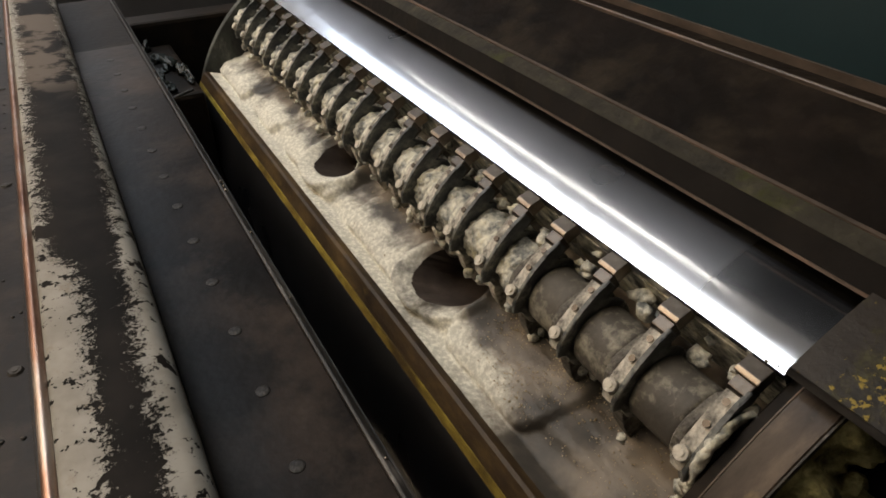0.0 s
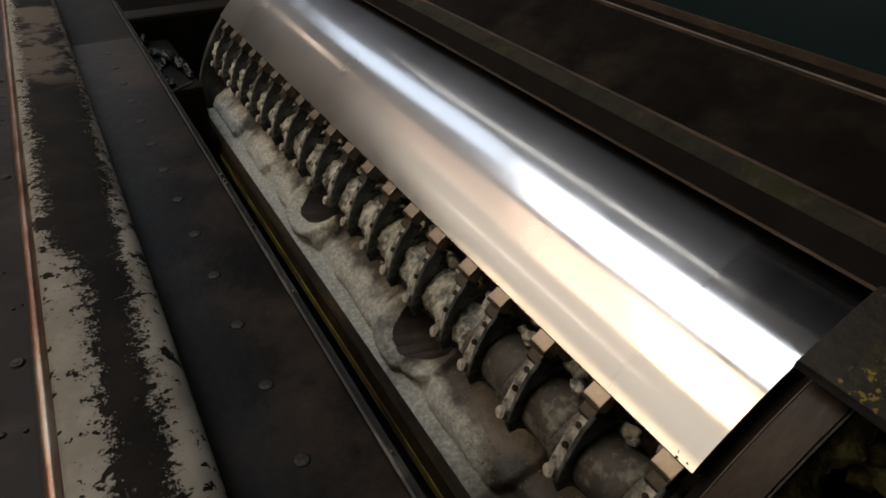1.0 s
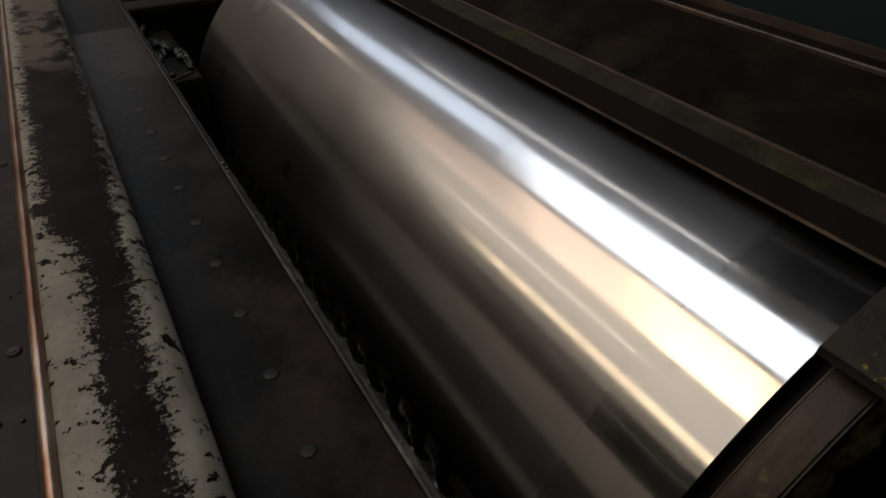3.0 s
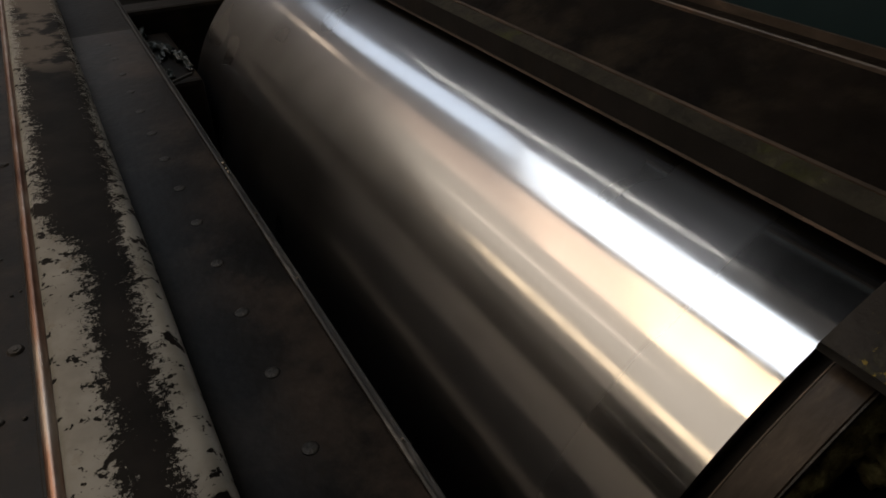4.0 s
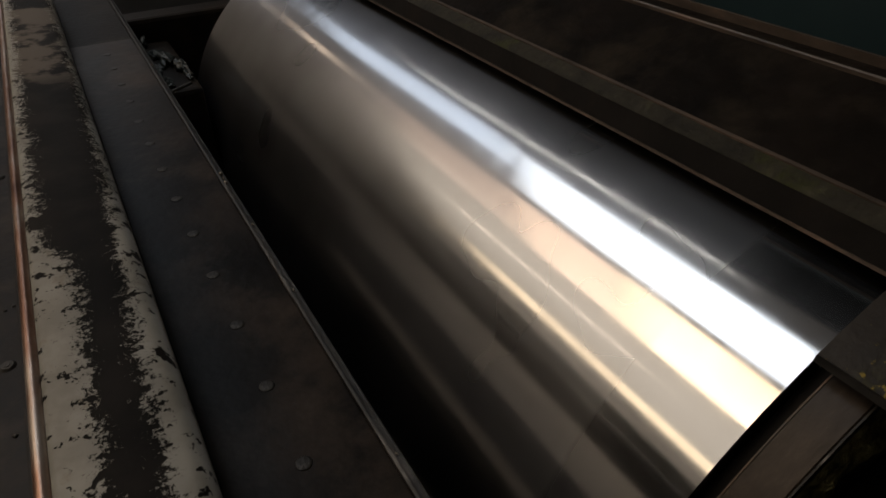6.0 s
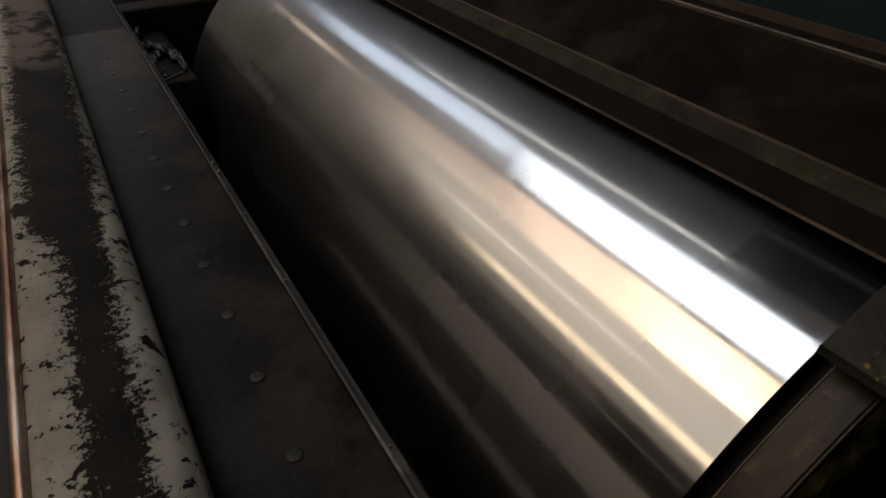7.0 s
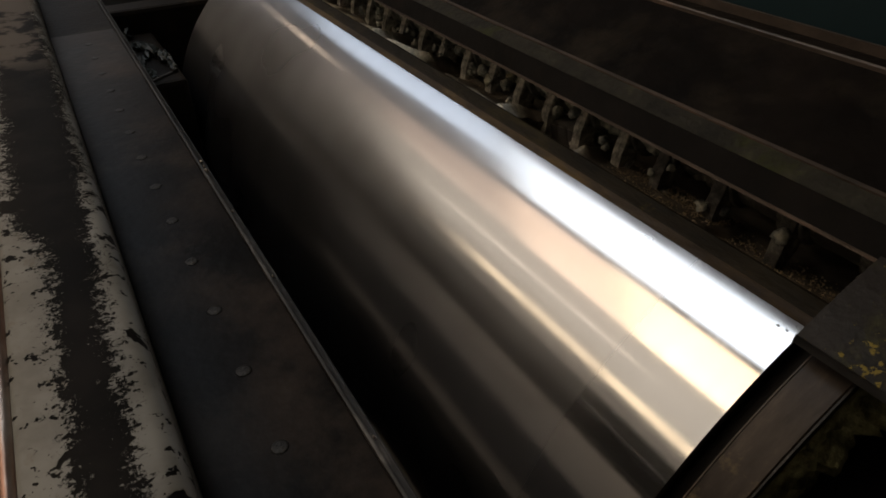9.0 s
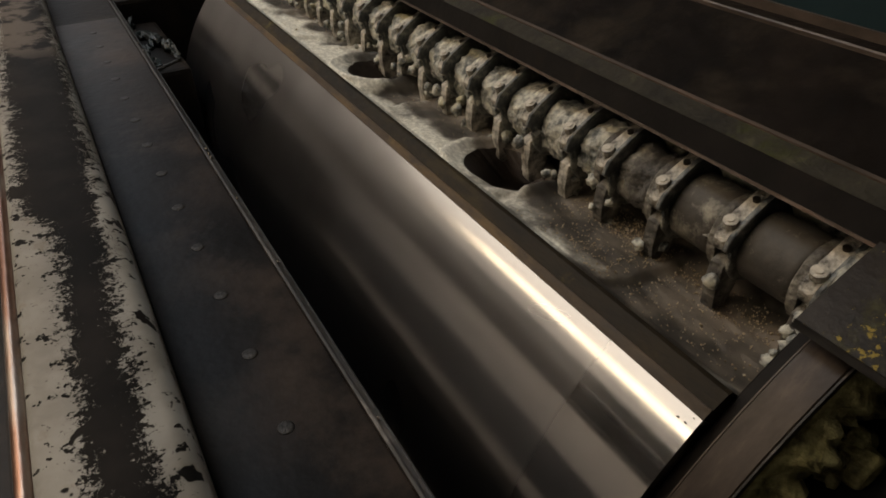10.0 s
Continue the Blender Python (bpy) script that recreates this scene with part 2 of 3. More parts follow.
def worn_paint():
    """Pale paint that is left along both edges of the strip, worn and inked black in the middle."""
    m, N, L = nodes_of("worn_pale_paint")
    b = N["Principled BSDF"]
    tc = N.new("ShaderNodeTexCoord")
    sx = N.new("ShaderNodeSeparateXYZ")
    L.new(tc.outputs["Object"], sx.inputs[0])
    x, y = sx.outputs[0], sx.outputs[1]
    u = math_node(N, L, "MULTIPLY", math_node(N, L, "ADD", x, 0.0465), 22.2)
    n1 = noise_of(N, L, tc.outputs["Object"], 210, 12, 0.85)
    n0 = noise_of(N, L, tc.outputs["Object"], 620, 6, 0.7)
    n2 = noise_of(N, L, tc.outputs["Object"], 28, 8, 0.6)
    j = math_node(N, L, "ADD", math_node(N, L, "MULTIPLY", math_node(N, L, "SUBTRACT", n0, 0.5), 0.55), math_node(N, L, "ADD", math_node(N, L, "MULTIPLY", math_node(N, L, "SUBTRACT", n1, 0.5), 1.0), math_node(N, L, "MULTIPLY", math_node(N, L, "SUBTRACT", n2, 0.5), 0.30)))
    uj = math_node(N, L, "ADD", u, j)
    left = ranged(N, L, y, 0.30, 0.325, 0.33, 0.12)
    right = ranged(N, L, y, 0.16, 0.46, 0.27, 0.06)
    lm = math_node(N, L, "LESS_THAN", uj, left)
    rm = math_node(N, L, "GREATER_THAN", uj, math_node(N, L, "SUBTRACT", 1.0, right))
    pale = math_node(N, L, "MAXIMUM", lm, rm)
    fleck = ranged(N, L, noise_of(N, L, tc.outputs["Object"], 150, 6, 0.6), 0.585, 0.61, 1, 0)
    chip = ranged(N, L, noise_of(N, L, tc.outputs["Object"], 62, 3, 0.5), 0.635, 0.65, 1, 0)
    pale = math_node(N, L, "MULTIPLY", pale, math_node(N, L, "MULTIPLY", fleck, chip))
    smear = math_node(N, L, "MULTIPLY", ranged(N, L, y, 0.53, 0.60, 0, 1), ranged(N, L, noise_of(N, L, tc.outputs["Object"], 17, 8, 0.6), 0.49, 0.55, 0, 0.8))
    tone = mixed(N, L, ranged(N, L, n2, 0.35, 0.65, 0, 1), (0.20, 0.19, 0.166), (0.30, 0.29, 0.262))
    stain = mixed(N, L, ranged(N, L, noise_of(N, L, tc.outputs["Object"], 45, 9, 0.7), 0.55, 0.75, 0, 0.8), tone, (0.13, 0.085, 0.035))
    black = mixed(N, L, ranged(N, L, n2, 0.35, 0.7, 0, 1), (0.006, 0.0053, 0.0049), (0.016, 0.0135, 0.012))
    c = mixed(N, L, smear, black, (0.13, 0.11, 0.092))
    c = mixed(N, L, pale, c, stain)
    L.new(c, b.inputs["Base Color"])
    L.new(ranged(N, L, pale, 0, 1, 0.6, 0.45), b.inputs["Roughness"])
    L.new(ranged(N, L, pale, 0, 1, 0.06, 0.25), b.inputs["Specular IOR Level"])
    bp = N.new("ShaderNodeBump")
    bp.inputs["Strength"].default_value, bp.inputs["Distance"].default_value = 0.35, 0.001
    L.new(math_node(N, L, "ADD", pale, math_node(N, L, "MULTIPLY", n1, 0.3)), bp.inputs["Height"])
    L.new(bp.outputs[0], b.inputs["Normal"])
    return m


def powdered_floor():
    """Cast floor of the cylinder gap: pale spray powder that thins out towards the operator's end."""
    m, N, L = nodes_of("powdered_casting")
    b = N["Principled BSDF"]
    tc = N.new("ShaderNodeTexCoord")
    sx = N.new("ShaderNodeSeparateXYZ")
    L.new(tc.outputs["Object"], sx.inputs[0])
    y = sx.outputs[1]
    reach = math_node(N, L, "SQRT", math_node(N, L, "ADD", math_node(N, L, "MULTIPLY", sx.outputs[0], sx.outputs[0]), math_node(N, L, "MULTIPLY", sx.outputs[2], sx.outputs[2])))
    n1 = noise_of(N, L, tc.outputs["Object"], 24, 4, 0.5)
    n2 = noise_of(N, L, tc.outputs["Object"], 260, 8, 0.7)
    broad = math_node(N, L, "MULTIPLY", math_node(N, L, "SUBTRACT", noise_of(N, L, tc.outputs["Object"], 9, 4, 0.5), 0.5), 0.7)
    grain = math_node(N, L, "MULTIPLY", math_node(N, L, "SUBTRACT", n2, 0.5), 0.10)
    settled = math_node(N, L, "ADD", ranged(N, L, y, 0.20, 0.46, -0.25, 0.05), ranged(N, L, reach, 0.202, 0.232, -0.22, 0.17))
    amount = math_node(N, L, "ADD", math_node(N, L, "ADD", settled, n1), math_node(N, L, "ADD", broad, grain))
    f = ranged(N, L, amount, 0.36, 0.66, 0, 1)
    pale = mixed(N, L, ranged(N, L, n2, 0.4, 0.65, 0, 1), (0.52, 0.51, 0.44), (0.82, 0.80, 0.70))
    dark = mixed(N, L, ranged(N, L, n1, 0.35, 0.65, 0, 1), (0.050, 0.045, 0.038), (0.20, 0.168, 0.13))
    L.new(mixed(N, L, f, dark, pale), b.inputs["Base Color"])
    L.new(ranged(N, L, f, 0, 1, 0.5, 0.9), b.inputs["Roughness"])
    bp = N.new("ShaderNodeBump")
    bp.inputs["Strength"].default_value, bp.inputs["Distance"].default_value = 0.4, 0.002
    L.new(n2, bp.inputs["Height"])
    L.new(bp.outputs[0], b.inputs["Normal"])
    return m


def flecked_guard():
    """Dark steel with yellow paint flecks and rubbed spots, gathered in one patch of the plate."""
    m, N, L = nodes_of("yellow_flecked_guard")
    b = N["Principled BSDF"]
    tc = N.new("ShaderNodeTexCoord")
    sx = N.new("ShaderNodeSeparateXYZ")
    L.new(tc.outputs["Object"], sx.inputs[0])
    base = mixed(N, L, ranged(N, L, noise_of(N, L, tc.outputs["Object"], 24), 0.35, 0.65, 0, 1), (0.012, 0.0105, 0.009), (0.030, 0.025, 0.021))
    patch = math_node(N, L, "MULTIPLY", ranged(N, L, sx.outputs[1], 0.055, 0.070, 0, 1), ranged(N, L, sx.outputs[1], 0.076, 0.093, 1, 0))
    amount = math_node(N, L, "ADD", math_node(N, L, "MULTIPLY", patch, 0.13), noise_of(N, L, tc.outputs["Object"], 250, 6, 0.6))
    olive = ranged(N, L, math_node(N, L, "ADD", math_node(N, L, "MULTIPLY", patch, 0.12), noise_of(N, L, tc.outputs["Object"], 60, 8, 0.7)), 0.56, 0.72, 0, 0.7)
    c = mixed(N, L, olive, base, (0.055, 0.050, 0.016))
    L.new(mixed(N, L, ranged(N, L, amount, 0.645, 0.72, 0, 1), c, (0.25, 0.185, 0.03)), b.inputs["Base Color"])
    b.inputs["Roughness"].default_value = 0.5
    b.inputs["Specular IOR Level"].default_value = 0.25
    bp = N.new("ShaderNodeBump")
    bp.inputs["Strength"].default_value, bp.inputs["Distance"].default_value = 0.3, 0.002
    L.new(amount, bp.inputs["Height"])
    L.new(bp.outputs[0], b.inputs["Normal"])
    return m


BRACKET = flecked_guard()
PAINT = worn_paint()
CASTING = powdered_floor()


# ---------------------------------------------------------------- mesh helpers
def part(name, bm, mat, parent=None, label=""):
    me = bpy.data.meshes.new(name)
    bmesh.ops.recalc_face_normals(bm, faces=bm.faces)
    bm.to_mesh(me)
    bm.free()
    me.materials.append(mat)
    ob = new(name, me)
    if parent:
        ob.parent = parent
    if label:
        ob["label"] = label
    return ob


def shared(name, me, parent, m=None, label=""):
    ob = new(name, me)
    ob.parent = parent
    if m is not None:
        ob.matrix_basis = m
    if label:
        ob["label"] = label
    return ob


def extrude(pts, y0, y1, smooth=None, steps=1, bm=None):
    """Closed profile of (x, z) points drawn out along y. smooth: index range of the side faces that are round."""
    bm = bm or bmesh.new()
    n = len(pts)
    rings = [[bm.verts.new((x, y0 + (y1 - y0) * k / steps, z)) for x, z in pts] for k in range(steps + 1)]
    for k in range(steps):
        for i in range(n):
            f = bm.faces.new((rings[k][i], rings[k][(i + 1) % n], rings[k + 1][(i + 1) % n], rings[k + 1][i]))
            if smooth and smooth[0] <= i < smooth[1]:
                f.smooth = True
    bm.faces.new(rings[0])
    bm.faces.new(list(reversed(rings[-1])))
    if smooth:
        for e in bm.edges:
            if len(e.link_faces) == 2:
                a, b = e.link_faces
                if a.smooth != b.smooth or a.normal.angle(b.normal, 0) > 0.6:
                    e.smooth = False
    return bm


def pol(r, a):
    return (r * math.cos(radians(a)), r * math.sin(radians(a)))


def bevelled(bm, width, segments=2):
    bmesh.ops.bevel(bm, geom=list(bm.edges), offset=width, segments=segments, affect="EDGES", profile=0.6)
    return bm


def box(x0, x1, y0, y1, z0, z1, bevel=0.0, bm=None):
    own = bm is None
    bm = bm or bmesh.new()
    r = bmesh.ops.create_cube(bm, size=1)
    for v in r["verts"]:
        v.co = ((x0 + x1) / 2 + v.co.x * (x1 - x0), (y0 + y1) / 2 + v.co.y * (y1 - y0), (z0 + z1) / 2 + v.co.z * (z1 - z0))
    if bevel and own:
        bevelled(bm, bevel)
    return bm


def tube(bm, p, axis, r, length, seg=24, r2=None, m=None):
    """A capped cylinder from p along axis."""
    q = Vector(axis).normalized().to_track_quat("Z", "Y").to_matrix().to_4x4()
    mm = Matrix.Translation(p) @ q @ Matrix.Translation((0, 0, length / 2))
    res = bmesh.ops.create_cone(bm, cap_ends=True, segments=seg, radius1=r, radius2=r if r2 is None else r2, depth=length, matrix=mm)
    for v in res["verts"]:
        for f in v.link_faces:
            if len(f.verts) == 4:
                f.smooth = True
            else:
                for e in f.edges:
                    e.smooth = False
    return bm


def lump(bm, p, r, seed, rough=0.35, flat=(1, 1, 1), sub=2):
    res = bmesh.ops.create_icosphere(bm, subdivisions=sub, radius=r)
    for v in res["verts"]:
        d = v.co.normalized()
        k = 1 + rough * noise.noise(d * 1.7 + Vector((seed * 3.1, seed * 1.7, seed))) + 0.5 * rough * noise.noise(d * 4.1 + Vector((seed, 0, 9)))
        v.co = Vector(p) + Vector((v.co.x * flat[0], v.co.y * flat[1], v.co.z * flat[2])) * k
        for f in v.link_faces:
            f.smooth = True


def thing(name, label, category, group="", kind=""):
    ob = new(name)
    ob.empty_display_size = 0.05
    return tagged(ob, label, category, group, kind)


ZC = 1.45
Y_NEAR, Y_FAR = -0.35, 1.09


# ---------------------------------------------------------------- room and frames
def room():
    f = part("floor", box(-2.9, 3.2, -3.0, 5.6, -0.1, 0.0), CONCRETE)
    tagged(f, "plain grey concrete workshop floor", "floor", kind="structure")
    c = part("ceiling", box(-3.0, 3.3, -3.1, 5.7, 2.85, 2.95), CEIL)
    tagged(c, "plain white workshop ceiling", "ceiling", kind="structure")
    for nm, b in (("wall_west", (-3.0, -2.9, -3.1, 5.7, -0.1, 2.85)), ("wall_east", (3.2, 3.3, -3.1, 5.7, -0.1, 2.85)),
                  ("wall_south", (-2.9, 3.2, -3.1, -3.0, -0.1, 2.85)), ("wall_north", (-2.9, 3.2, 5.6, 5.7, -0.1, 2.85))):
        tagged(part(nm, box(*b), PLASTER), "plain grey workshop wall", "wall", kind="structure")


    # unseen dark bands, added low on the walls to darken the jacket's lower reflection
    DARK_BAND = material("dark_reflected_band", [(0.3, (0.040, 0.042, 0.045)), (0.7, (0.055, 0.057, 0.06))], 4, (0.6, 0.8), 0.0, 0.1, 40)
    for nm, b in (("dark_band_west", (-2.9, -2.895, -3.0, 5.6, 0.0, 0.95)), ("dark_band_north", (-2.895, 3.2, 5.595, 5.6, 0.0, 0.95))):
        tagged(part(nm, box(*b), DARK_BAND), "unseen dark band low on the wall, added to darken the cylinder's reflection", "wall", kind="structure")


room()


# Unseen black block, added so that the jacket's upper side reflects dark.
def reflection_blocker():
    ob = part("reflection_blocker", box(0.17, 0.80, -1.2, 5.0, 2.60, 2.85, 0.01), OILY)
    tagged(ob, "unseen black block under the ceiling, added to darken the cylinder's reflection", "duct")


reflection_blocker()


def side_frames():
    for nm, y0, y1 in (("side_frame", Y_NEAR - 0.05, Y_NEAR), ("side_frame", Y_FAR, Y_FAR + 0.05)):
        ob = part(nm, box(-0.30, 0.95, y0, y1, 0.0, 1.16, 0.006), OILY)
        tagged(ob, "oily black cast iron side frame of the press", "press frame", "side frames of the press")


side_frames()


# Black bar added below the plates; the jacket's lower left then reflects dark.
def low_blocker():
    ob = part("low_blocker", box(-0.02, 0.055, Y_NEAR, Y_FAR, 0.62, ZC - 0.44, 0.004), OILY)
    tagged(ob, "unseen black bar below the plates, added to darken the cylinder's reflection", "cross beam")


low_blocker()


# ---------------------------------------------------------------- fixed covers beside the cylinder
def painted_strip():
    t = thing("cover_strip", "pale grey painted metal strip, worn black along its middle", "cover strip")
    zt = ZC - 0.188
    pts = [(-0.0475, zt - 0.060), (-0.0475, zt - 0.004), (-0.0467, zt - 0.0012), (-0.0445, zt)]
    pts += [(-0.0085, zt - 0.0010), (-0.0045, zt - 0.0024), (-0.0022, zt - 0.0055), (-0.0015, zt - 0.010), (-0.0015, zt - 0.060)]
    part("strip", extrude(pts, Y_NEAR, Y_FAR, (1, 8), 40), PAINT, t)
    bm = bmesh.new()
    tube(bm, (-0.0496, Y_NEAR, zt - 0.0028), (0, 1, 0), 0.0026, Y_FAR - Y_NEAR, 20)
    part("edge_bead", bm, COPPER, t, "bare coppery bead along the painted strip")


painted_strip()


def riveted_plate():
    zt = ZC - 0.2465
    t = thing("riveted_plate", "oily black steel plate with a row of flat rivets", "cover plate")
    part("plate", box(-0.0015, 0.0655, Y_NEAR, 0.845, zt - 0.006, zt, 0.0008), PLATE, t)
    part("end_plate", box(-0.0015, 0.0655, 0.847, Y_FAR, zt - 0.007, zt - 0.0015, 0.0008), OILY, t)
    part("edge_strip", bevelled(extrude([(0.0655, zt - 0.008), (0.0655, zt + 0.0012), (0.0672, zt + 0.0016), (0.0688, zt + 0.0004), (0.0705, zt - 0.0010), (0.0705, zt - 0.008)], Y_NEAR, Y_FAR), 0.0005), EDGE, t, "bright worn steel edge strip")
    # added strip: brightens the dark line this edge leaves in the jacket
    part("side_reflector", box(0.0707, 0.0715, Y_NEAR, Y_FAR, zt - 0.0085, zt - 0.0025), EDGE, t, "metal strip added to brighten the edge's reflection in the cylinder")
    bm = bmesh.new()
    r = bmesh.ops.create_uvsphere(bm, u_segments=16, v_segments=8, radius=0.0038)
    for v in list(bm.verts):
        v.co.z *= 0.10
    for f in bm.faces:
        f.smooth = True
    first = part("rivet", bm, RIVET, t)
    first.location = (0.0325, -0.0679, zt + 0.0002)
    for k in range(1, 22):
        if -0.0679 + 0.0509 * k < 0.84:
            shared("rivet", first.data, t, Matrix.Translation((0.0325, -0.0679 + 0.0509 * k, zt + 0.0002)))
    bm = bmesh.new()
    for k, (y, s) in enumerate(((0.445, 1.0), (0.452, 0.7), (0.46, 1.1), (0.30, 0.5), (0.71, 0.6), (0.735, 0.8), (0.38, 0.6), (0.17, 0.5))):
        lump(bm, (0.0685, y, zt + 0.001), 0.0018 * s, k, 0.5, (1, 1.6, 0.7), 1)
    part("metal_burr", bm, PAD, t, "bright torn burrs on the edge")["kind"] = "stuff"


riveted_plate()


def bolted_plate():
    zt = ZC - 0.200
    t = thing("bolted_plate", "grey-brown oily steel plate with round bolt heads", "cover plate")
    part("plate", box(-0.30, -0.0525, Y_NEAR, Y_FAR, zt - 0.006, zt, 0.0008), PLATE, t)
    part("raised_edge", box(-0.0555, -0.0530, Y_NEAR, Y_FAR, zt - 0.006, zt + 0.0022, 0.0006), PLATE, t)
    bm = bmesh.new()
    tube(bm, (0, 0, 0), (0, 0, 1), 0.0034, 0.0010, 20, 0.0024)
    tube(bm, (0, 0, 0.0010), (0, 0, 1), 0.0014, 0.0003, 6)
    first = part("bolt", bm, RIVET, t)
    first.location = (-0.0605, 0.075, zt)
    for k in range(1, 6):
        shared("bolt", first.data, t, Matrix.Translation((-0.0605, 0.075 + 0.1805 * k, zt)))
    rng = random.Random(4)
    bm = bmesh.new()
    for k in range(26):
        lump(bm, (rng.uniform(-0.075, -0.057), rng.uniform(0.15, 0.9), zt), rng.uniform(0.0006, 0.0018), k, 0.6, (1, 1, 0.6), 1)
    part("grit", bm, RIVET, t, "dried specks of dirt")["kind"] = "stuff"


bolted_plate()


def guard_bar():
    """Sloping guard above the cylinder, with a folded front edge and a rusty rail behind."""
    t = thing("cylinder_guard", "dark brown steel guard with a grimy folded ledge", "machine guard")
    front = [(0.2950, -0.1975), (0.2985, -0.1985), (0.3040, -0.1840), (0.3000, -0.1826)]
    part("front_face", extrude([(x, z + ZC) for x, z in front], Y_NEAR, Y_FAR), OILY, t)
    ledge = [(0.2998, -0.1824), (0.3040, -0.1842), (0.3155, -0.1805), (0.3125, -0.1780)]
    part("ledge", extrude([(x, z + ZC) for x, z in ledge], Y_NEAR, Y_FAR), MOSS, t, "ledge with yellow-green grime")
    ridge = [(0.3125, -0.1800), (0.3148, -0.1800), (0.3148, -0.1762), (0.3125, -0.1769)]
    part("ridge", extrude([(x, z + ZC) for x, z in ridge], Y_NEAR, Y_FAR), RAILM, t)
    top = [(0.3150, -0.1820), (0.3860, -0.1530), (0.3860, -0.1495), (0.3150, -0.1785)]
    bm = extrude([(x, z + ZC) for x, z in top], Y_NEAR, Y_FAR, None, 60)
    part("top_plate", bm, BROWN, t, "rough brown sheet")
    lip = [(0.2938, -0.1985), (0.2950, -0.1990), (0.2956, -0.1972), (0.2944, -0.1967)]
    part("lip", extrude([(x, z + ZC) for x, z in lip], Y_NEAR, Y_FAR), RAILM, t, "thin worn lip")
    rail = [(0.3860, -0.1520), (0.3878, -0.1520), (0.3878, -0.1464), (0.3868, -0.1464), (0.3860, -0.1472)]
    part("rail", extrude([(x, z + ZC) for x, z in rail], Y_NEAR, Y_FAR), RAILM, t, "rust-worn rail")
    gut = [(0.3878, -0.1530), (0.4080, -0.1530), (0.4080, -0.1490), (0.3878, -0.1490)]
    part("gutter", extrude([(x, z + ZC) for x, z in gut], Y_NEAR, Y_FAR), BROWN, t)
    rail2 = [(0.4080, -0.1530), (0.4096, -0.1530), (0.4096, -0.1428), (0.4080, -0.1430)]
    part("back_rail", extrude([(x, z + ZC) for x, z in rail2], Y_NEAR, Y_FAR), RAILM, t)


guard_bar()


def teal_cover():
    ob = part("machine_cover", box(0.50, 0.95, Y_NEAR, Y_FAR, 1.262, 2.55, 0.006), TEAL)
    tagged(ob, "dark teal painted sheet metal machine cover", "machine cover")
    ob = part("cover_shelf", box(0.4135, 0.95, Y_NEAR, Y_FAR, ZC - 0.198, ZC - 0.188), OILY)
    tagged(ob, "black oily sheet behind the guard", "cover plate")


teal_cover()


# ---------------------------------------------------------------- the turning cylinder
AX, AZ, R = 0.390, ZC - 0.447, 0.255
LEAD, SPAN = 122.5, 144.6
SPEED = 15.79
GAP = 180.0 - SPAN
Y0, Y1 = 0.107, 0.995
cylinder = thing("impression_cylinder", "turning polished steel press cylinder with two gripper gaps", "press cylinder")
cylinder.matrix_world = Matrix.Translation((AX, 0, AZ))
GRIP_Y = [0.119, 0.172, 0.222, 0.270, 0.309, 0.354, 0.395, 0.436, 0.479] + [0.479 + 0.0435 * k for k in range(1, 12)]


# shift of each jacket's tail edge, and the width of its stained shelf, in degrees
TAIL_A = {LEAD: 0.0, LEAD + 180.0: 3.4}
TAIL_W = {LEAD: 4.4, LEAD + 180.0: 5.2}


def shell(lead):
    seg = 110
    span = SPAN - TAIL_A[lead]
    outer = [pol(R, lead - span * k / seg) for k in range(seg + 1)]
    inner = [pol(R - 0.013, lead - span + span * k / 40) for k in range(41)]
    bm = extrude(outer + inner, Y0, Y1, (0, seg))
    part("polished_jacket", bm, POLISHED, cylinder, "ground and polished steel jacket")
    # stained tail wall and the flange under it
    a0, w = lead - span, TAIL_W[lead]
    wall = [pol(R - 0.0012, a0 - 0.02), pol(R - 0.0022, a0 - 2.0), pol(R - 0.0034, a0 - w + 0.5), pol(R - 0.0055, a0 - w), pol(R - 0.030, a0 - w - 0.3), pol(R - 0.030, a0 - 0.02)]
    part("tail_wall", extrude(wall, Y0, Y1, None, 60), TAIL if lead > 200 else TAIL_DARK, cylinder, "brown and yellow stained tail edge")
    lip = [pol(R - 0.0002, a0 - 0.06), pol(R - 0.0009, a0 - 1.45), pol(R - 0.0040, a0 - 1.55), pol(R - 0.0040, a0 - 0.06)]
    part("tail_lip", extrude(lip, Y0, Y1, None, 40), YELLOW if lead > 200 else TAIL, cylinder, "yellow stained lip of the tail edge")
    bm = bmesh.new()
    rng = random.Random(int(lead))
    for k in range(8):
        x, z = pol(R - 0.0003, rng.choice((a0 + rng.uniform(0.1, 1.6), lead - rng.uniform(0.05, 0.8))))
        lump(bm, (x, 0.1085 + abs(rng.gauss(0, 0.010)), z), rng.uniform(0.0005, 0.0012), k, 0.8, (1, 1.3, 0.6), 1)
    part("dried_ink", bm, GRIME, cylinder, "flakes of dried ink on the jacket corner")["kind"] = "stuff"
    under = [pol(R - 0.0135, lead - 0.1), pol(R - 0.012, lead + 0.25), pol(R - 0.07, lead + 0.35), pol(R - 0.07, lead - 1.5), pol(R - 0.0135, lead - 1.5)]
    part("lead_wall", extrude(under, Y0, Y1, None, 10), CRUST, cylinder, "crusted wall under the gripper edge")


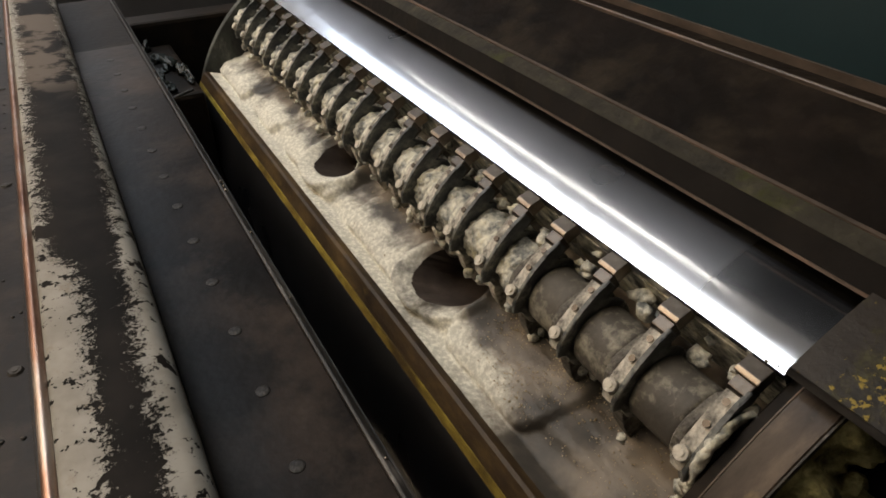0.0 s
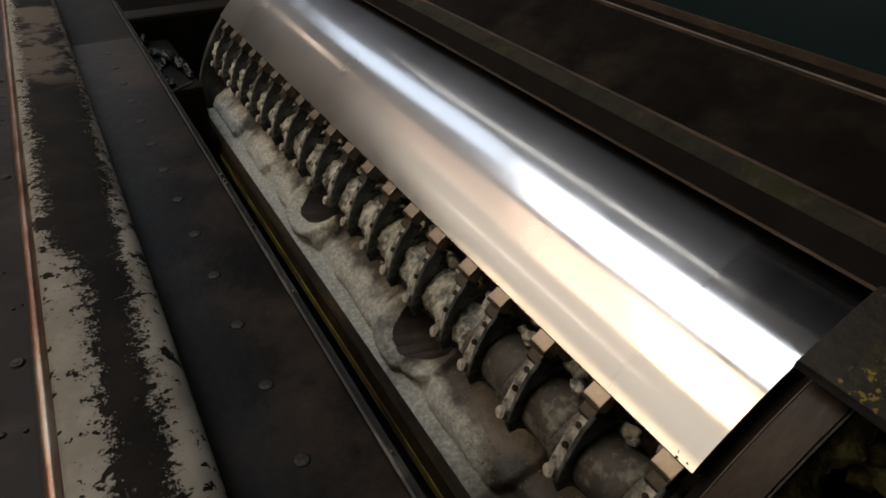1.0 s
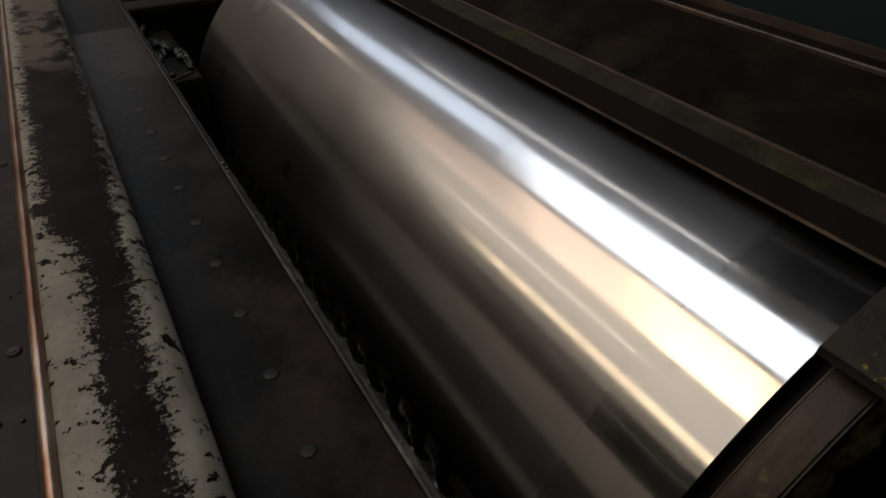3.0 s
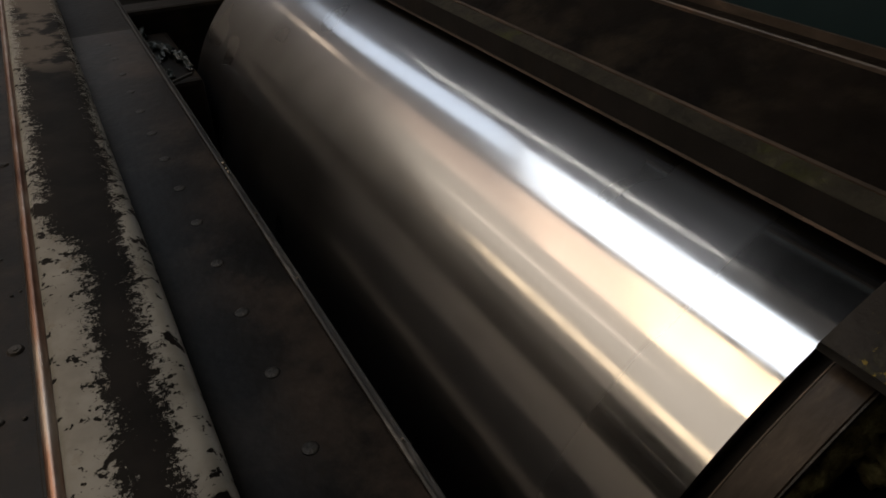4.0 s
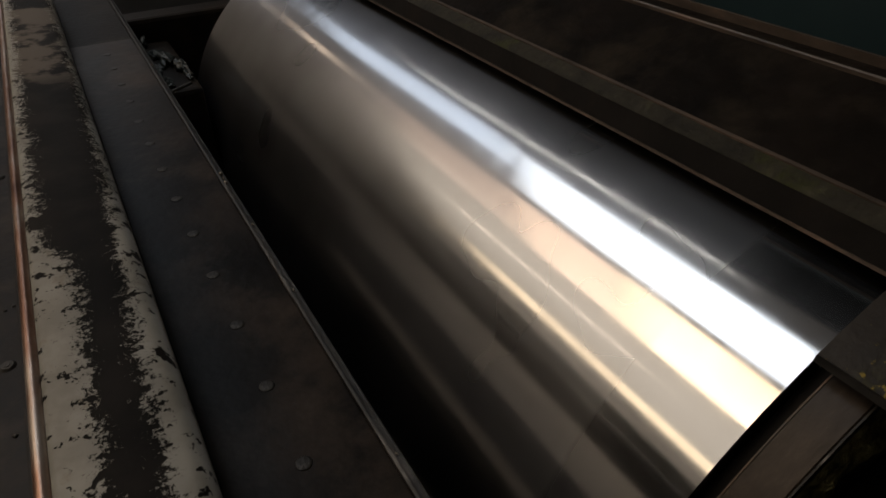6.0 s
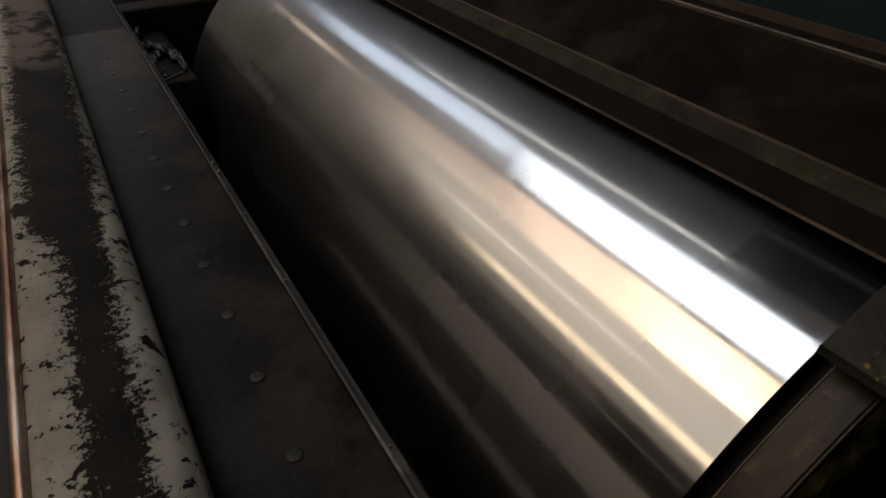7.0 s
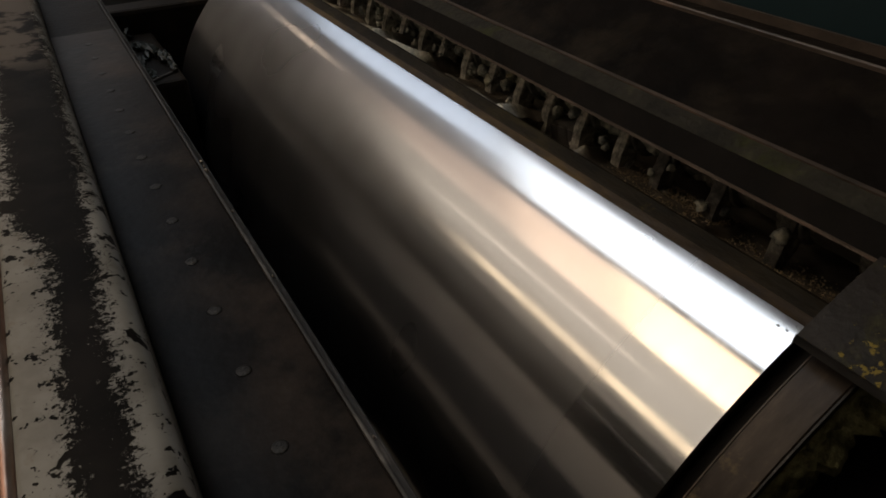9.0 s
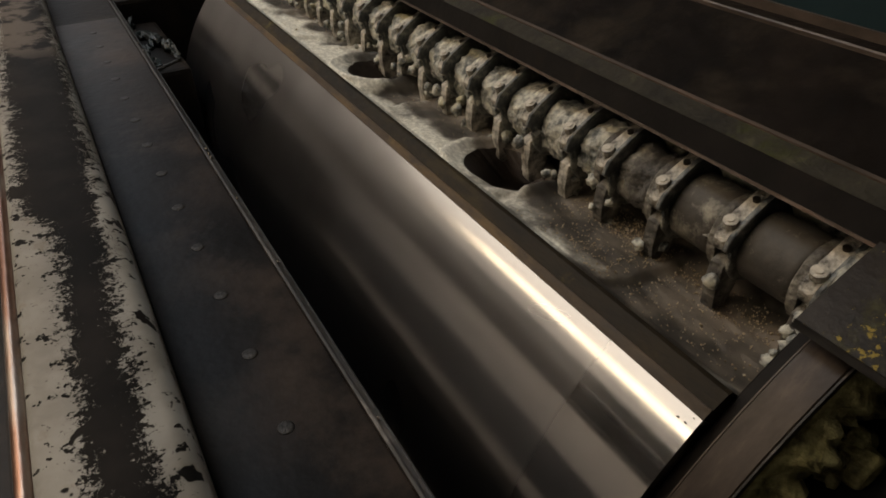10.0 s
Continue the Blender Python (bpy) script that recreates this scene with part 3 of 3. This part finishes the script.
def floor_point(u, tail):
    """Profile of the gap's floor: angle past the gripper edge and radius, from the tail wall to the gripper wall."""
    prof = [(GAP + tail - 0.1, R - 0.012), (GAP + tail - 0.7, R - 0.028), (28.5, 0.219), (26.0, 0.209), (23.0, 0.198), (20.0, 0.190), (15.0, 0.182), (9.0, 0.178), (3.0, 0.180), (0.3, 0.186)]
    k = u * (len(prof) - 1)
    i = min(int(k), len(prof) - 2)
    f = k - i
    return prof[i][0] * (1 - f) + prof[i + 1][0] * f, prof[i][1] * (1 - f) + prof[i + 1][1] * f


HOLES = ((0.364, 23.4), (0.600, 22.6))
HOLE_Y, HOLE_A = 0.033, 6.2
# low cast pads across the floor: from y, to y, height
PADS = ((0.205, 0.325, 0.0075), (0.348, 0.515, 0.009), (0.548, 0.70, 0.009), (0.735, 0.83, 0.007), (0.86, 1.0, 0.008))


def smooth_step(v):
    v = max(0.0, min(1.0, v))
    return v * v * (3 - 2 * v)


def gap_floor(lead, seed):
    """Cast floor of a gap, with raised pads, dips between them and two open bosses."""
    bm = bmesh.new()
    ny, nu = 420, 56
    before = LEAD + 180.0 if seed == 1 else LEAD
    tail = TAIL_A[before] - TAIL_W[before]
    grid = {}
    for i in range(ny + 1):
        y = Y0 + (Y1 - Y0) * i / ny
        for j in range(nu + 1):
            a, r = floor_point(j / nu, tail)
            h = 0.0030 * noise.noise(Vector((y * 22, a * 0.35, seed))) + 0.0012 * noise.noise(Vector((y * 90, a * 1.3, seed + 4)))
            for ya, yb, high in PADS:
                bend = 0.010 * ((a - 22) / 10) ** 2 + 0.004 * noise.noise(Vector((y * 9, a * 0.2, seed + 7)))
                h += high * smooth_step((y - ya - bend) / 0.008 + 0.5) * smooth_step((yb - bend - y) / 0.008 + 0.5) * smooth_step((a - 11) / 4) * smooth_step((33.5 - a) / 2.5)
            for yh, ah in HOLES:
                q = math.hypot((y - yh) / (HOLE_Y + 0.011), (a - ah) / (HOLE_A + 2.4))
                h += 0.0095 * math.exp(-((q - 0.98) / 0.15) ** 2)
            h *= min(1.0, j / 7)
            if j == nu:
                h = 0
            x, z = pol(r + h, lead + a)
            grid[i, j] = (bm.verts.new((x, y, z)), y, a, r)
    inside = {}
    for k, (v, y, a, r) in grid.items():
        inside[k] = min(math.hypot((y - yh) / HOLE_Y, (a - ah) / HOLE_A) for yh, ah in HOLES)
    for i in range(ny):
        for j in range(nu):
            ks = ((i, j), (i + 1, j), (i + 1, j + 1), (i, j + 1))
            if max(inside[k] for k in ks) > 1.0:
                bm.faces.new([grid[k][0] for k in ks]).smooth = True
    # round off the rim of each hole and draw it down into a pocket
    rim = [e for e in bm.edges if len(e.link_faces) == 1]
    back = {v: k for k, (v, *_) in grid.items()}
    rim = [e for e in rim if all(inside[back[v]] <= 1.6 and 0 < back[v][1] < nu and 0 < back[v][0] < ny for v in e.verts)]
    for v in {v for e in rim for v in e.verts}:
        _, y, a, r = grid[back[v]]
        yh, ah = min(HOLES, key=lambda h: abs(h[0] - y))
        q = math.hypot((y - yh) / HOLE_Y, (a - ah) / HOLE_A)
        y, a = yh + (y - yh) / q, ah + (a - ah) / q
        rr = math.hypot(v.co.x, v.co.z)
        x, z = pol(rr, lead + a)
        v.co = (x, y, z)
    ext = bmesh.ops.extrude_edge_only(bm, edges=rim)
    for v in [g for g in ext["geom"] if isinstance(g, bmesh.types.BMVert)]:
        d = Vector((v.co.x, 0, v.co.z)).normalized()
        v.co -= d * 0.045
    for f in [g for g in ext["geom"] if isinstance(g, bmesh.types.BMFace)]:
        f.material_index = 1
    deep = {g for g in ext["geom"] if isinstance(g, bmesh.types.BMVert)}
    base = bmesh.ops.holes_fill(bm, edges=[e for e in bm.edges if e.verts[0] in deep and e.verts[1] in deep], sides=0)
    for f in base["faces"]:
        f.material_index = 1
    loose = [v for v in bm.verts if not v.link_faces]
    bmesh.ops.delete(bm, geom=loose, context="VERTS")
    me = bpy.data.meshes.new("gap_floor")
    bm.to_mesh(me)
    bm.free()
    me.materials.append(CASTING)
    me.materials.append(POCKET)
    ob = new("gap_floor", me)
    ob.parent = cylinder
    ob["label"] = "powder-covered cast floor with two round openings"
    # crumbs of dried powder and paper lying on the floor
    verts, faces = [], []
    rng = random.Random(seed)
    for k in range(2600):
        y = rng.choice((rng.uniform(0.115, 0.30), rng.uniform(0.115, 0.30), rng.gauss(0.235, 0.02), rng.uniform(0.3, 0.9)))
        a = rng.uniform(13, 30) if rng.random() < 0.6 else rng.gauss(19, 2)
        if not 0.11 < y < 0.98 or min(math.hypot((y - yh) / 0.045, (a - ah) / 9) for yh, ah in HOLES) < 1:
            continue
        u = min(range(45), key=lambda j: abs(floor_point(j / 44, tail)[0] - a))
        pad = max((high for ya, yb, high in PADS if ya + 0.006 < y < yb), default=0.0) * smooth_step((a - 11) / 4)
        x, z = pol(floor_point(u / 44, tail)[1] + pad + 0.0008, lead + a)
        s = rng.uniform(0.00025, 0.0007) * (1.6 if rng.random() < 0.06 else 1)
        n = len(verts)
        for d in ((1, 0, 0), (-1, 0, 0), (0, 1, 0), (0, -1, 0), (0, 0, 1), (0, 0, -1)):
            verts.append((x + d[0] * s * rng.uniform(0.7, 1.5), y + d[1] * s * rng.uniform(0.7, 1.5), z + d[2] * s * rng.uniform(0.7, 1.5)))
        for p in (0, 1):
            for q in (2, 3):
                for o in (4, 5):
                    faces.append((n + p, n + q, n + o) if (p + q + o) % 2 == 0 else (n + q, n + p, n + o))
    me = bpy.data.meshes.new("powder_grit")
    me.from_pydata(verts, [], faces)
    me.materials.append(CRUMB)
    ob = new("powder_grit", me)
    ob.parent = cylinder
    ob["label"], ob["kind"] = "loose dry crumbs", "stuff"


SHAFT_A, SHAFT_R = 10.3, 0.2215


def gripper_meshes():
    """The meshes of one gripper, about y = 0, at the lead angle 0."""
    out = {}
    pad = [pol(0.2440, 0.15), pol(0.2534, 0.10), pol(0.2556, 2.15), pol(0.2552, 2.80), pol(0.2450, 2.85)]
    bm = bevelled(extrude(pad, -0.0073, 0.0073), 0.0006)
    out["pad"] = bm
    neck = [pol(0.2400, 2.7), pol(0.2525, 2.78), pol(0.2530, 4.5), pol(0.2500, 5.0), pol(0.2400, 5.2)]
    out["neck"] = bevelled(extrude(neck, -0.0062, 0.0050), 0.0006)
    lever = [pol(0.2435, 4.4), pol(0.2508, 4.6), pol(0.2500, 8.0), pol(0.2485, 12.6), pol(0.2465, 14.8), pol(0.2415, 16.3), pol(0.2340, 16.6), pol(0.2280, 15.6), pol(0.2335, 13.0), pol(0.2390, 8.0)]
    out["lever"] = bevelled(extrude(lever, -0.0048, 0.0042, None, 3), 0.0009)
    cheek = []
    cx, cz = pol(SHAFT_R, SHAFT_A)
    for k in range(28):
        th = 2 * math.pi * k / 28
        rr = 0.0250 + 0.0012 * math.sin(3 * th)
        cheek.append((cx + rr * math.cos(th), cz + rr * math.sin(th)))
    out["clamp"] = bevelled(extrude(cheek, 0.0050, 0.0110), 0.0008, 1)
    bm = bmesh.new()
    px, pz = pol(0.2466, 14.1)
    nx, nz = pol(1, 14.1)
    tube(bm, (px, -0.0005, pz), (nx, 0, nz), 0.0047, 0.0045, 20, 0.0042)
    tube(bm, (px + nx * 0.0045, -0.0005, pz + nz * 0.0045), (nx, 0, nz), 0.0022, 0.0007, 6)
    out["screw"] = bm
    bm = bmesh.new()
    for a in (6.2, 9.6):
        qx, qz = pol(0.2494, a)
        tube(bm, (qx, -0.0004, qz), pol(1, a)[:1] + (0,) + pol(1, a)[1:], 0.0021, 0.0016, 14)
    out["pin"] = bm
    # hanging tail of the clamp below the shaft
    tail = [pol(0.212, 13.6), pol(0.224, 15.0), pol(0.224, 17.4), pol(0.210, 19.6), pol(0.194, 21.6), pol(0.188, 21.4), pol(0.185, 18.8), pol(0.198, 15.6)]
    out["tail"] = bevelled(extrude(tail, -0.0050, 0.0042, None, 3), 0.0011)
    # dark side plate: follows the lever above and runs round the shaft below
    cheek = [pol(0.2440, 3.4), pol(0.2528, 3.6), pol(0.2532, 6.0), pol(0.2522, 9.5), pol(0.2498, 13.0), pol(0.2465, 15.6), pol(0.2400, 17.2)]
    t0, t1 = radians(SHAFT_A + 62), radians(SHAFT_A + 318)
    cheek += [(cx + 0.0262 * math.cos(t0 + (t1 - t0) * k / 22), cz + 0.0262 * math.sin(t0 + (t1 - t0) * k / 22)) for k in range(23)]
    out["cheek"] = bevelled(extrude(cheek, -0.0076, -0.0046), 0.0007, 1)
    return out


def roughen(bm, amount, freq, seed):
    for v in bm.verts:
        v.co += Vector((noise.noise(v.co * freq + Vector((seed, 0, 0))), noise.noise(v.co * freq + Vector((0, seed, 3))), noise.noise(v.co * freq + Vector((5, 0, seed))))) * amount


GRIP_PARTS = {}
for kind, bm in gripper_meshes().items():
    if kind in ("lever", "tail", "clamp", "cheek"):
        roughen(bm, 0.0007, 140, 3)
    bmesh.ops.recalc_face_normals(bm, faces=bm.faces)
    me = bpy.data.meshes.new(kind)
    bm.to_mesh(me)
    bm.free()
    me.materials.append({"pad": PAD, "neck": STEEL, "lever": LEVER, "clamp": CRUST, "screw": LEVER, "pin": STEEL, "tail": LEVER, "cheek": SLATE}[kind])
    GRIP_PARTS[kind] = me
    if kind in ("clamp", "tail"):
        dark = me.copy()
        dark.materials[0] = GRIME
        GRIP_PARTS["grimy " + kind] = dark


def gripper(lead, y, turn):
    m = Matrix.Translation((0, y, 0)) @ pose(0, 0, 0, 0, -(lead + turn), 0)
    lever = shared("gripper", GRIP_PARTS["lever"], cylinder, m, "powder-crusted steel gripper with a bare pad")
    for kind in ("pad", "neck", "clamp", "screw", "pin", "tail", "cheek"):
        grimy = y < 0.28 and "grimy " + kind in GRIP_PARTS
        shared(kind, GRIP_PARTS[("grimy " if grimy else "") + kind], lever)


def crust_tube(lead, ya, yb, seed, clean):
    """Shaft between two grippers: a greasy collar, or one caked with powder."""
    cx, cz = pol(SHAFT_R, lead + SHAFT_A)
    bm = bmesh.new()
    n, k = 56, 16
    rows = []
    for i in range(k + 1):
        y = ya + (yb - ya) * i / k
        ring = []
        for j in range(n):
            th = 2 * math.pi * j / n
            p = Vector((math.cos(th) * 1.5, y * 60, math.sin(th) * 1.5 + seed * 2.3))
            base = 0.0222 if clean else 0.0212
            rr = base + (0.0006 if clean else 0.0030) * noise.noise(p) + (0.0002 if clean else 0.0024) * noise.noise(p * 3.2) + (0.0 if clean else 0.0017) * noise.noise(p * 8.5)
            if i in (0, k):
                rr *= 0.93
            ring.append(bm.verts.new((cx + rr * math.cos(th), y, cz + rr * math.sin(th))))
        rows.append(ring)
    for i in range(k):
        for j in range(n):
            bm.faces.new((rows[i][j], rows[i][(j + 1) % n], rows[i + 1][(j + 1) % n], rows[i + 1][j])).smooth = True
    bm.faces.new(rows[0])
    bm.faces.new(rows[-1])
    part("collar" if clean else "caked_collar", bm, COLLAR if clean else GRIME if yb < 0.29 else CRUST, cylinder, "greasy dark collar" if clean else "collar caked with pale powder")


def powder_lumps(lead, seed):
    rng = random.Random(seed)
    bm = bmesh.new()
    for y in GRIP_Y:
        clean = y < 0.26
        for k in range(2 if clean else 9):
            a = rng.uniform(13, 21)
            x, z = pol(rng.uniform(0.205, 0.236) - (a - 13) * 0.0025, lead + a)
            lump(bm, (x, y + rng.uniform(-0.012, 0.02), z), rng.uniform(0.002, 0.0055), rng.random() * 50, 0.6, (1, 1, 1), 2)
        for k in range(5 if clean else 6):
            a = rng.uniform(0.6, 4.5)
            x, z = pol(rng.uniform(0.226, 0.238), lead + a)
            lump(bm, (x, y + rng.uniform(0.008, 0.036), z), rng.uniform(0.002, 0.0058), rng.random() * 50, 0.6, (1, 1.3, 1), 2)
    part("powder_cake", bm, CRUST, cylinder, "lumps of caked spray powder")["kind"] = "stuff"


def end_crust(lead, seed):
    """Caked rim of the shaft's end bearing, with powder that has slid down below it."""
    cx, cz = pol(SHAFT_R, lead + SHAFT_A)
    bm = bmesh.new()
    n, rows = 40, []
    for i in range(n + 1):
        th = radians(lead + SHAFT_A - 60 + 250 * i / n)
        mx, mz = cx + 0.0285 * math.cos(th), cz + 0.0285 * math.sin(th)
        ring = []
        for q in range(10):
            ph = 2 * math.pi * q / 10
            w = 0.0032 * (1 + 0.9 * noise.noise(Vector((th * 3, ph, seed))) + 0.5 * noise.noise(Vector((th * 9, ph * 2, seed + 3))))
            ring.append(bm.verts.new((mx + w * math.cos(ph) * math.cos(th), 0.1100 + 0.9 * w * math.sin(ph), mz + w * math.cos(ph) * math.sin(th))))
        rows.append(ring)
    for i in range(n):
        for q in range(10):
            bm.faces.new((rows[i][q], rows[i + 1][q], rows[i + 1][(q + 1) % 10], rows[i][(q + 1) % 10])).smooth = True
    bm.faces.new(rows[0])
    bm.faces.new(rows[-1])
    rng = random.Random(seed + 40)
    for k in range(26):
        a = rng.uniform(15, 25)
        x, z = pol(0.236 - (a - 13) * 0.0030 + rng.uniform(-0.006, 0.004), lead + a)
        lump(bm, (x, rng.uniform(0.1085, 0.121), z), rng.uniform(0.0022, 0.0052), k + seed * 9, 0.7, (1, 1, 1), 2)
    part("bearing_crust", bm, CRUST, cylinder, "crumbling powder crust round the end bearing")["kind"] = "stuff"


def gap(lead, seed):
    gap_floor(lead, seed)
    sx, sz = pol(SHAFT_R, lead + SHAFT_A)
    bm = bmesh.new()
    tube(bm, (sx, Y0 - 0.004, sz), (0, 1, 0), 0.015, Y1 - Y0 + 0.006, 24)
    part("gripper_shaft", bm, COLLAR, cylinder)
    for k, y in enumerate(GRIP_Y):
        gripper(lead, y, 0.0)
        nxt = GRIP_Y[k + 1] if k + 1 < len(GRIP_Y) else Y1 + 0.006
        crust_tube(lead, y + 0.0112, nxt - 0.0074, seed * 20 + k, k in ((0, 1, 2) if seed == 1 else (0, 1)))
    powder_lumps(lead, seed)
    end_crust(lead, seed)


for turn, seed in ((0.0, 1), (180.0, 2)):
    shell(LEAD + turn)
    gap(LEAD + turn, seed)


def ring_part(name, r0, r1, ya, yb, mat, label, seg=128):
    bm = bmesh.new()
    prof = [(r0, ya), (r1 - 0.001, ya), (r1, ya + 0.001), (r1, yb - 0.001), (r1 - 0.001, yb), (r0, yb)]
    rows = [[bm.verts.new((r * math.cos(2 * math.pi * k / seg), y, r * math.sin(2 * math.pi * k / seg))) for r, y in prof] for k in range(seg)]
    n = len(prof)
    for k in range(seg):
        for i in range(n):
            f = bm.faces.new((rows[k][i], rows[k][(i + 1) % n], rows[(k + 1) % seg][(i + 1) % n], rows[(k + 1) % seg][i]))
            f.smooth = True
    for e in bm.edges:
        d = e.verts[0].co - e.verts[1].co
        if abs(math.hypot(e.verts[0].co.x, e.verts[0].co.z) - math.hypot(e.verts[1].co.x, e.verts[1].co.z)) < 1e-5 and abs(d.y) < 1e-6:
            e.smooth = False
    return part(name, bm, mat, cylinder, label)


def cylinder_ends():
    ring_part("end_groove", 0.05, 0.2440, 0.0975, Y0 - 0.0005, OILY, "dark recess beside the jacket")
    ring_part("bearer_ring", 0.05, 0.2550, 0.0765, 0.0972, BEARER, "brown dirty bearer ring")
    ring_part("hub_disc", 0.03, 0.1750, 0.030, 0.0760, OILY, "black greasy hub disc")
    ring_part("far_disc", 0.03, 0.2500, Y1 + 0.0005, Y1 + 0.012, ENDDISC, "dark end disc dusted with powder")
    # two thin rings whose lighter colour stands in for the bearer's edge highlights
    ring_part("bearer_highlight", 0.2500, 0.2554, 0.0962, 0.0976, RAILM, "thin ring that paints the highlight on the bearer's edge")
    ring_part("bearer_highlight", 0.2500, 0.2552, 0.0755, 0.0766, EDGE, "thin ring that paints the highlight on the bearer's edge")
    bm = bmesh.new()
    tube(bm, (0, Y_NEAR - 0.01, 0), (0, 1, 0), 0.045, Y_FAR - Y_NEAR + 0.02, 32)
    part("axle", bm, OILY, cylinder)
    # grease thrown against the outer side of the bearer: an uneven crust, thick in two stretches
    bm = bmesh.new()
    n, rows = 420, []
    for i in range(n):
        a = 360.0 * i / n
        thick = 0.35 + 0.65 * max(math.exp(-((a - 334) / 16) ** 2), math.exp(-((a - 137) / 24) ** 2))
        ring = []
        for q in range(9):
            r = 0.205 + 0.046 * q / 8
            x, z = pol(r, a)
            w = noise.noise(Vector((x * 60, 0.3, z * 60))) + 0.6 * noise.noise(Vector((x * 170, 1.3, z * 170))) + 0.35 * noise.noise(Vector((x * 420, 2.3, z * 420)))
            d = max(0.0, thick * (0.012 + 0.018 * w)) * math.sin(math.pi * min(1.0, (q + 0.4) / 8))
            ring.append(bm.verts.new((x, 0.0766 - d, z)))
        rows.append(ring)
    for i in range(n):
        for q in range(8):
            bm.faces.new((rows[i][q], rows[(i + 1) % n][q], rows[(i + 1) % n][q + 1], rows[i][q + 1])).smooth = True
    part("grease_crust", bm, NUTM, cylinder, "crumbly yellow-green grease")["kind"] = "stuff"
    # greasy nuts on the hub outside the bearer
    for k, a in enumerate((-30.5, -52, 60, 105, 127.5, 149.5, 195, 240)):
        x, z = pol(0.185, a)
        bm = bmesh.new()
        tube(bm, (x, 0.0765, z), (0, -1, 0), 0.013, 0.016, 18, 0.0115)
        rows = [[bm.verts.new((x + r * math.cos(2 * math.pi * i / 24), yy, z + r * math.sin(2 * math.pi * i / 24))) for r, yy in ((0.0115, 0.0606), (0.0112, 0.0555), (0.0095, 0.0540), (0.0072, 0.0555), (0.0066, 0.0606))] for i in range(24)]
        for i in range(24):
            for q in range(4):
                bm.faces.new((rows[i][q], rows[i][q + 1], rows[(i + 1) % 24][q + 1], rows[(i + 1) % 24][q])).smooth = True
        roughen(bm, 0.0012, 120, k)
        for i in range(5):
            th = k + i * 1.25
            lump(bm, (x + 0.013 * math.cos(th), 0.068, z + 0.013 * math.sin(th)), 0.006, k * 7 + i, 0.6, (1, 1, 1), 2)
        part("greasy_nut", bm, NUTM, cylinder, "nut caked with yellowish grease")


cylinder_ends()


# ---------------------------------------------------------------- guard plate over the bearer, and the far corner
def bearer_guard():
    t = thing("bearer_guard", "dark steel guard plate flecked with yellow paint", "machine guard")
    pts = []
    for a in (122.7, 119, 115, 111, 107, 103):
        x, z = pol(0.2665 + (0.004 if a < 110 else 0), a)
        pts.append((AX + x, AZ + z))
    top = [(x + 0.0012, z + 0.003) for x, z in reversed(pts)]
    bm = extrude(pts + top, Y_NEAR, 0.1035)
    part("plate", bm, BRACKET, t)
    # lighter strip along the border: the edge highlight put in as colour
    x, z = pts[0]
    part("rim", extrude([(x - 0.0010, z - 0.0004), (x, z - 0.0008), (x + 0.0010, z + 0.0030), (x, z + 0.0034)], Y_NEAR, 0.1035), EDGE, t, "thin lighter rim that paints the plate's edge highlight")


bearer_guard()


def far_corner():
    t = thing("grease_clump", "pale green grease clotted on a far bearing block", "grease clump")
    part("bearing_block", box(0.090, 0.134, 0.86, Y_FAR, ZC - 0.52, ZC - 0.325, 0.006), OILY, t)
    bm = bmesh.new()
    rng = random.Random(8)
    for k in range(14):
        lump(bm, (rng.uniform(0.088, 0.132), rng.uniform(0.88, 1.08), ZC - rng.uniform(0.318, 0.330)), rng.uniform(0.004, 0.009), k, 1.0, (rng.uniform(0.4, 1.3), rng.uniform(0.8, 3.4), rng.uniform(0.5, 1.2)), 3)
    part("grease", bm, GREASE, t)["kind"] = "stuff"
    s = thing("pin_lever", "thin bare steel pin beside the cover plate", "pin")
    bm = bmesh.new()
    tube(bm, (0.069, 0.662, ZC - 0.252), (0.9, 0.30, 0.12), 0.0016, 0.026, 12)
    part("pin", bm, EDGE, s)


far_corner()


# ---------------------------------------------------------------- movement
def motions():
    walk(cylinder, [(k * 0.5, pose(AX, 0, AZ, 0, -SPEED * k * 0.5, 0)) for k in range(21)])


motions()
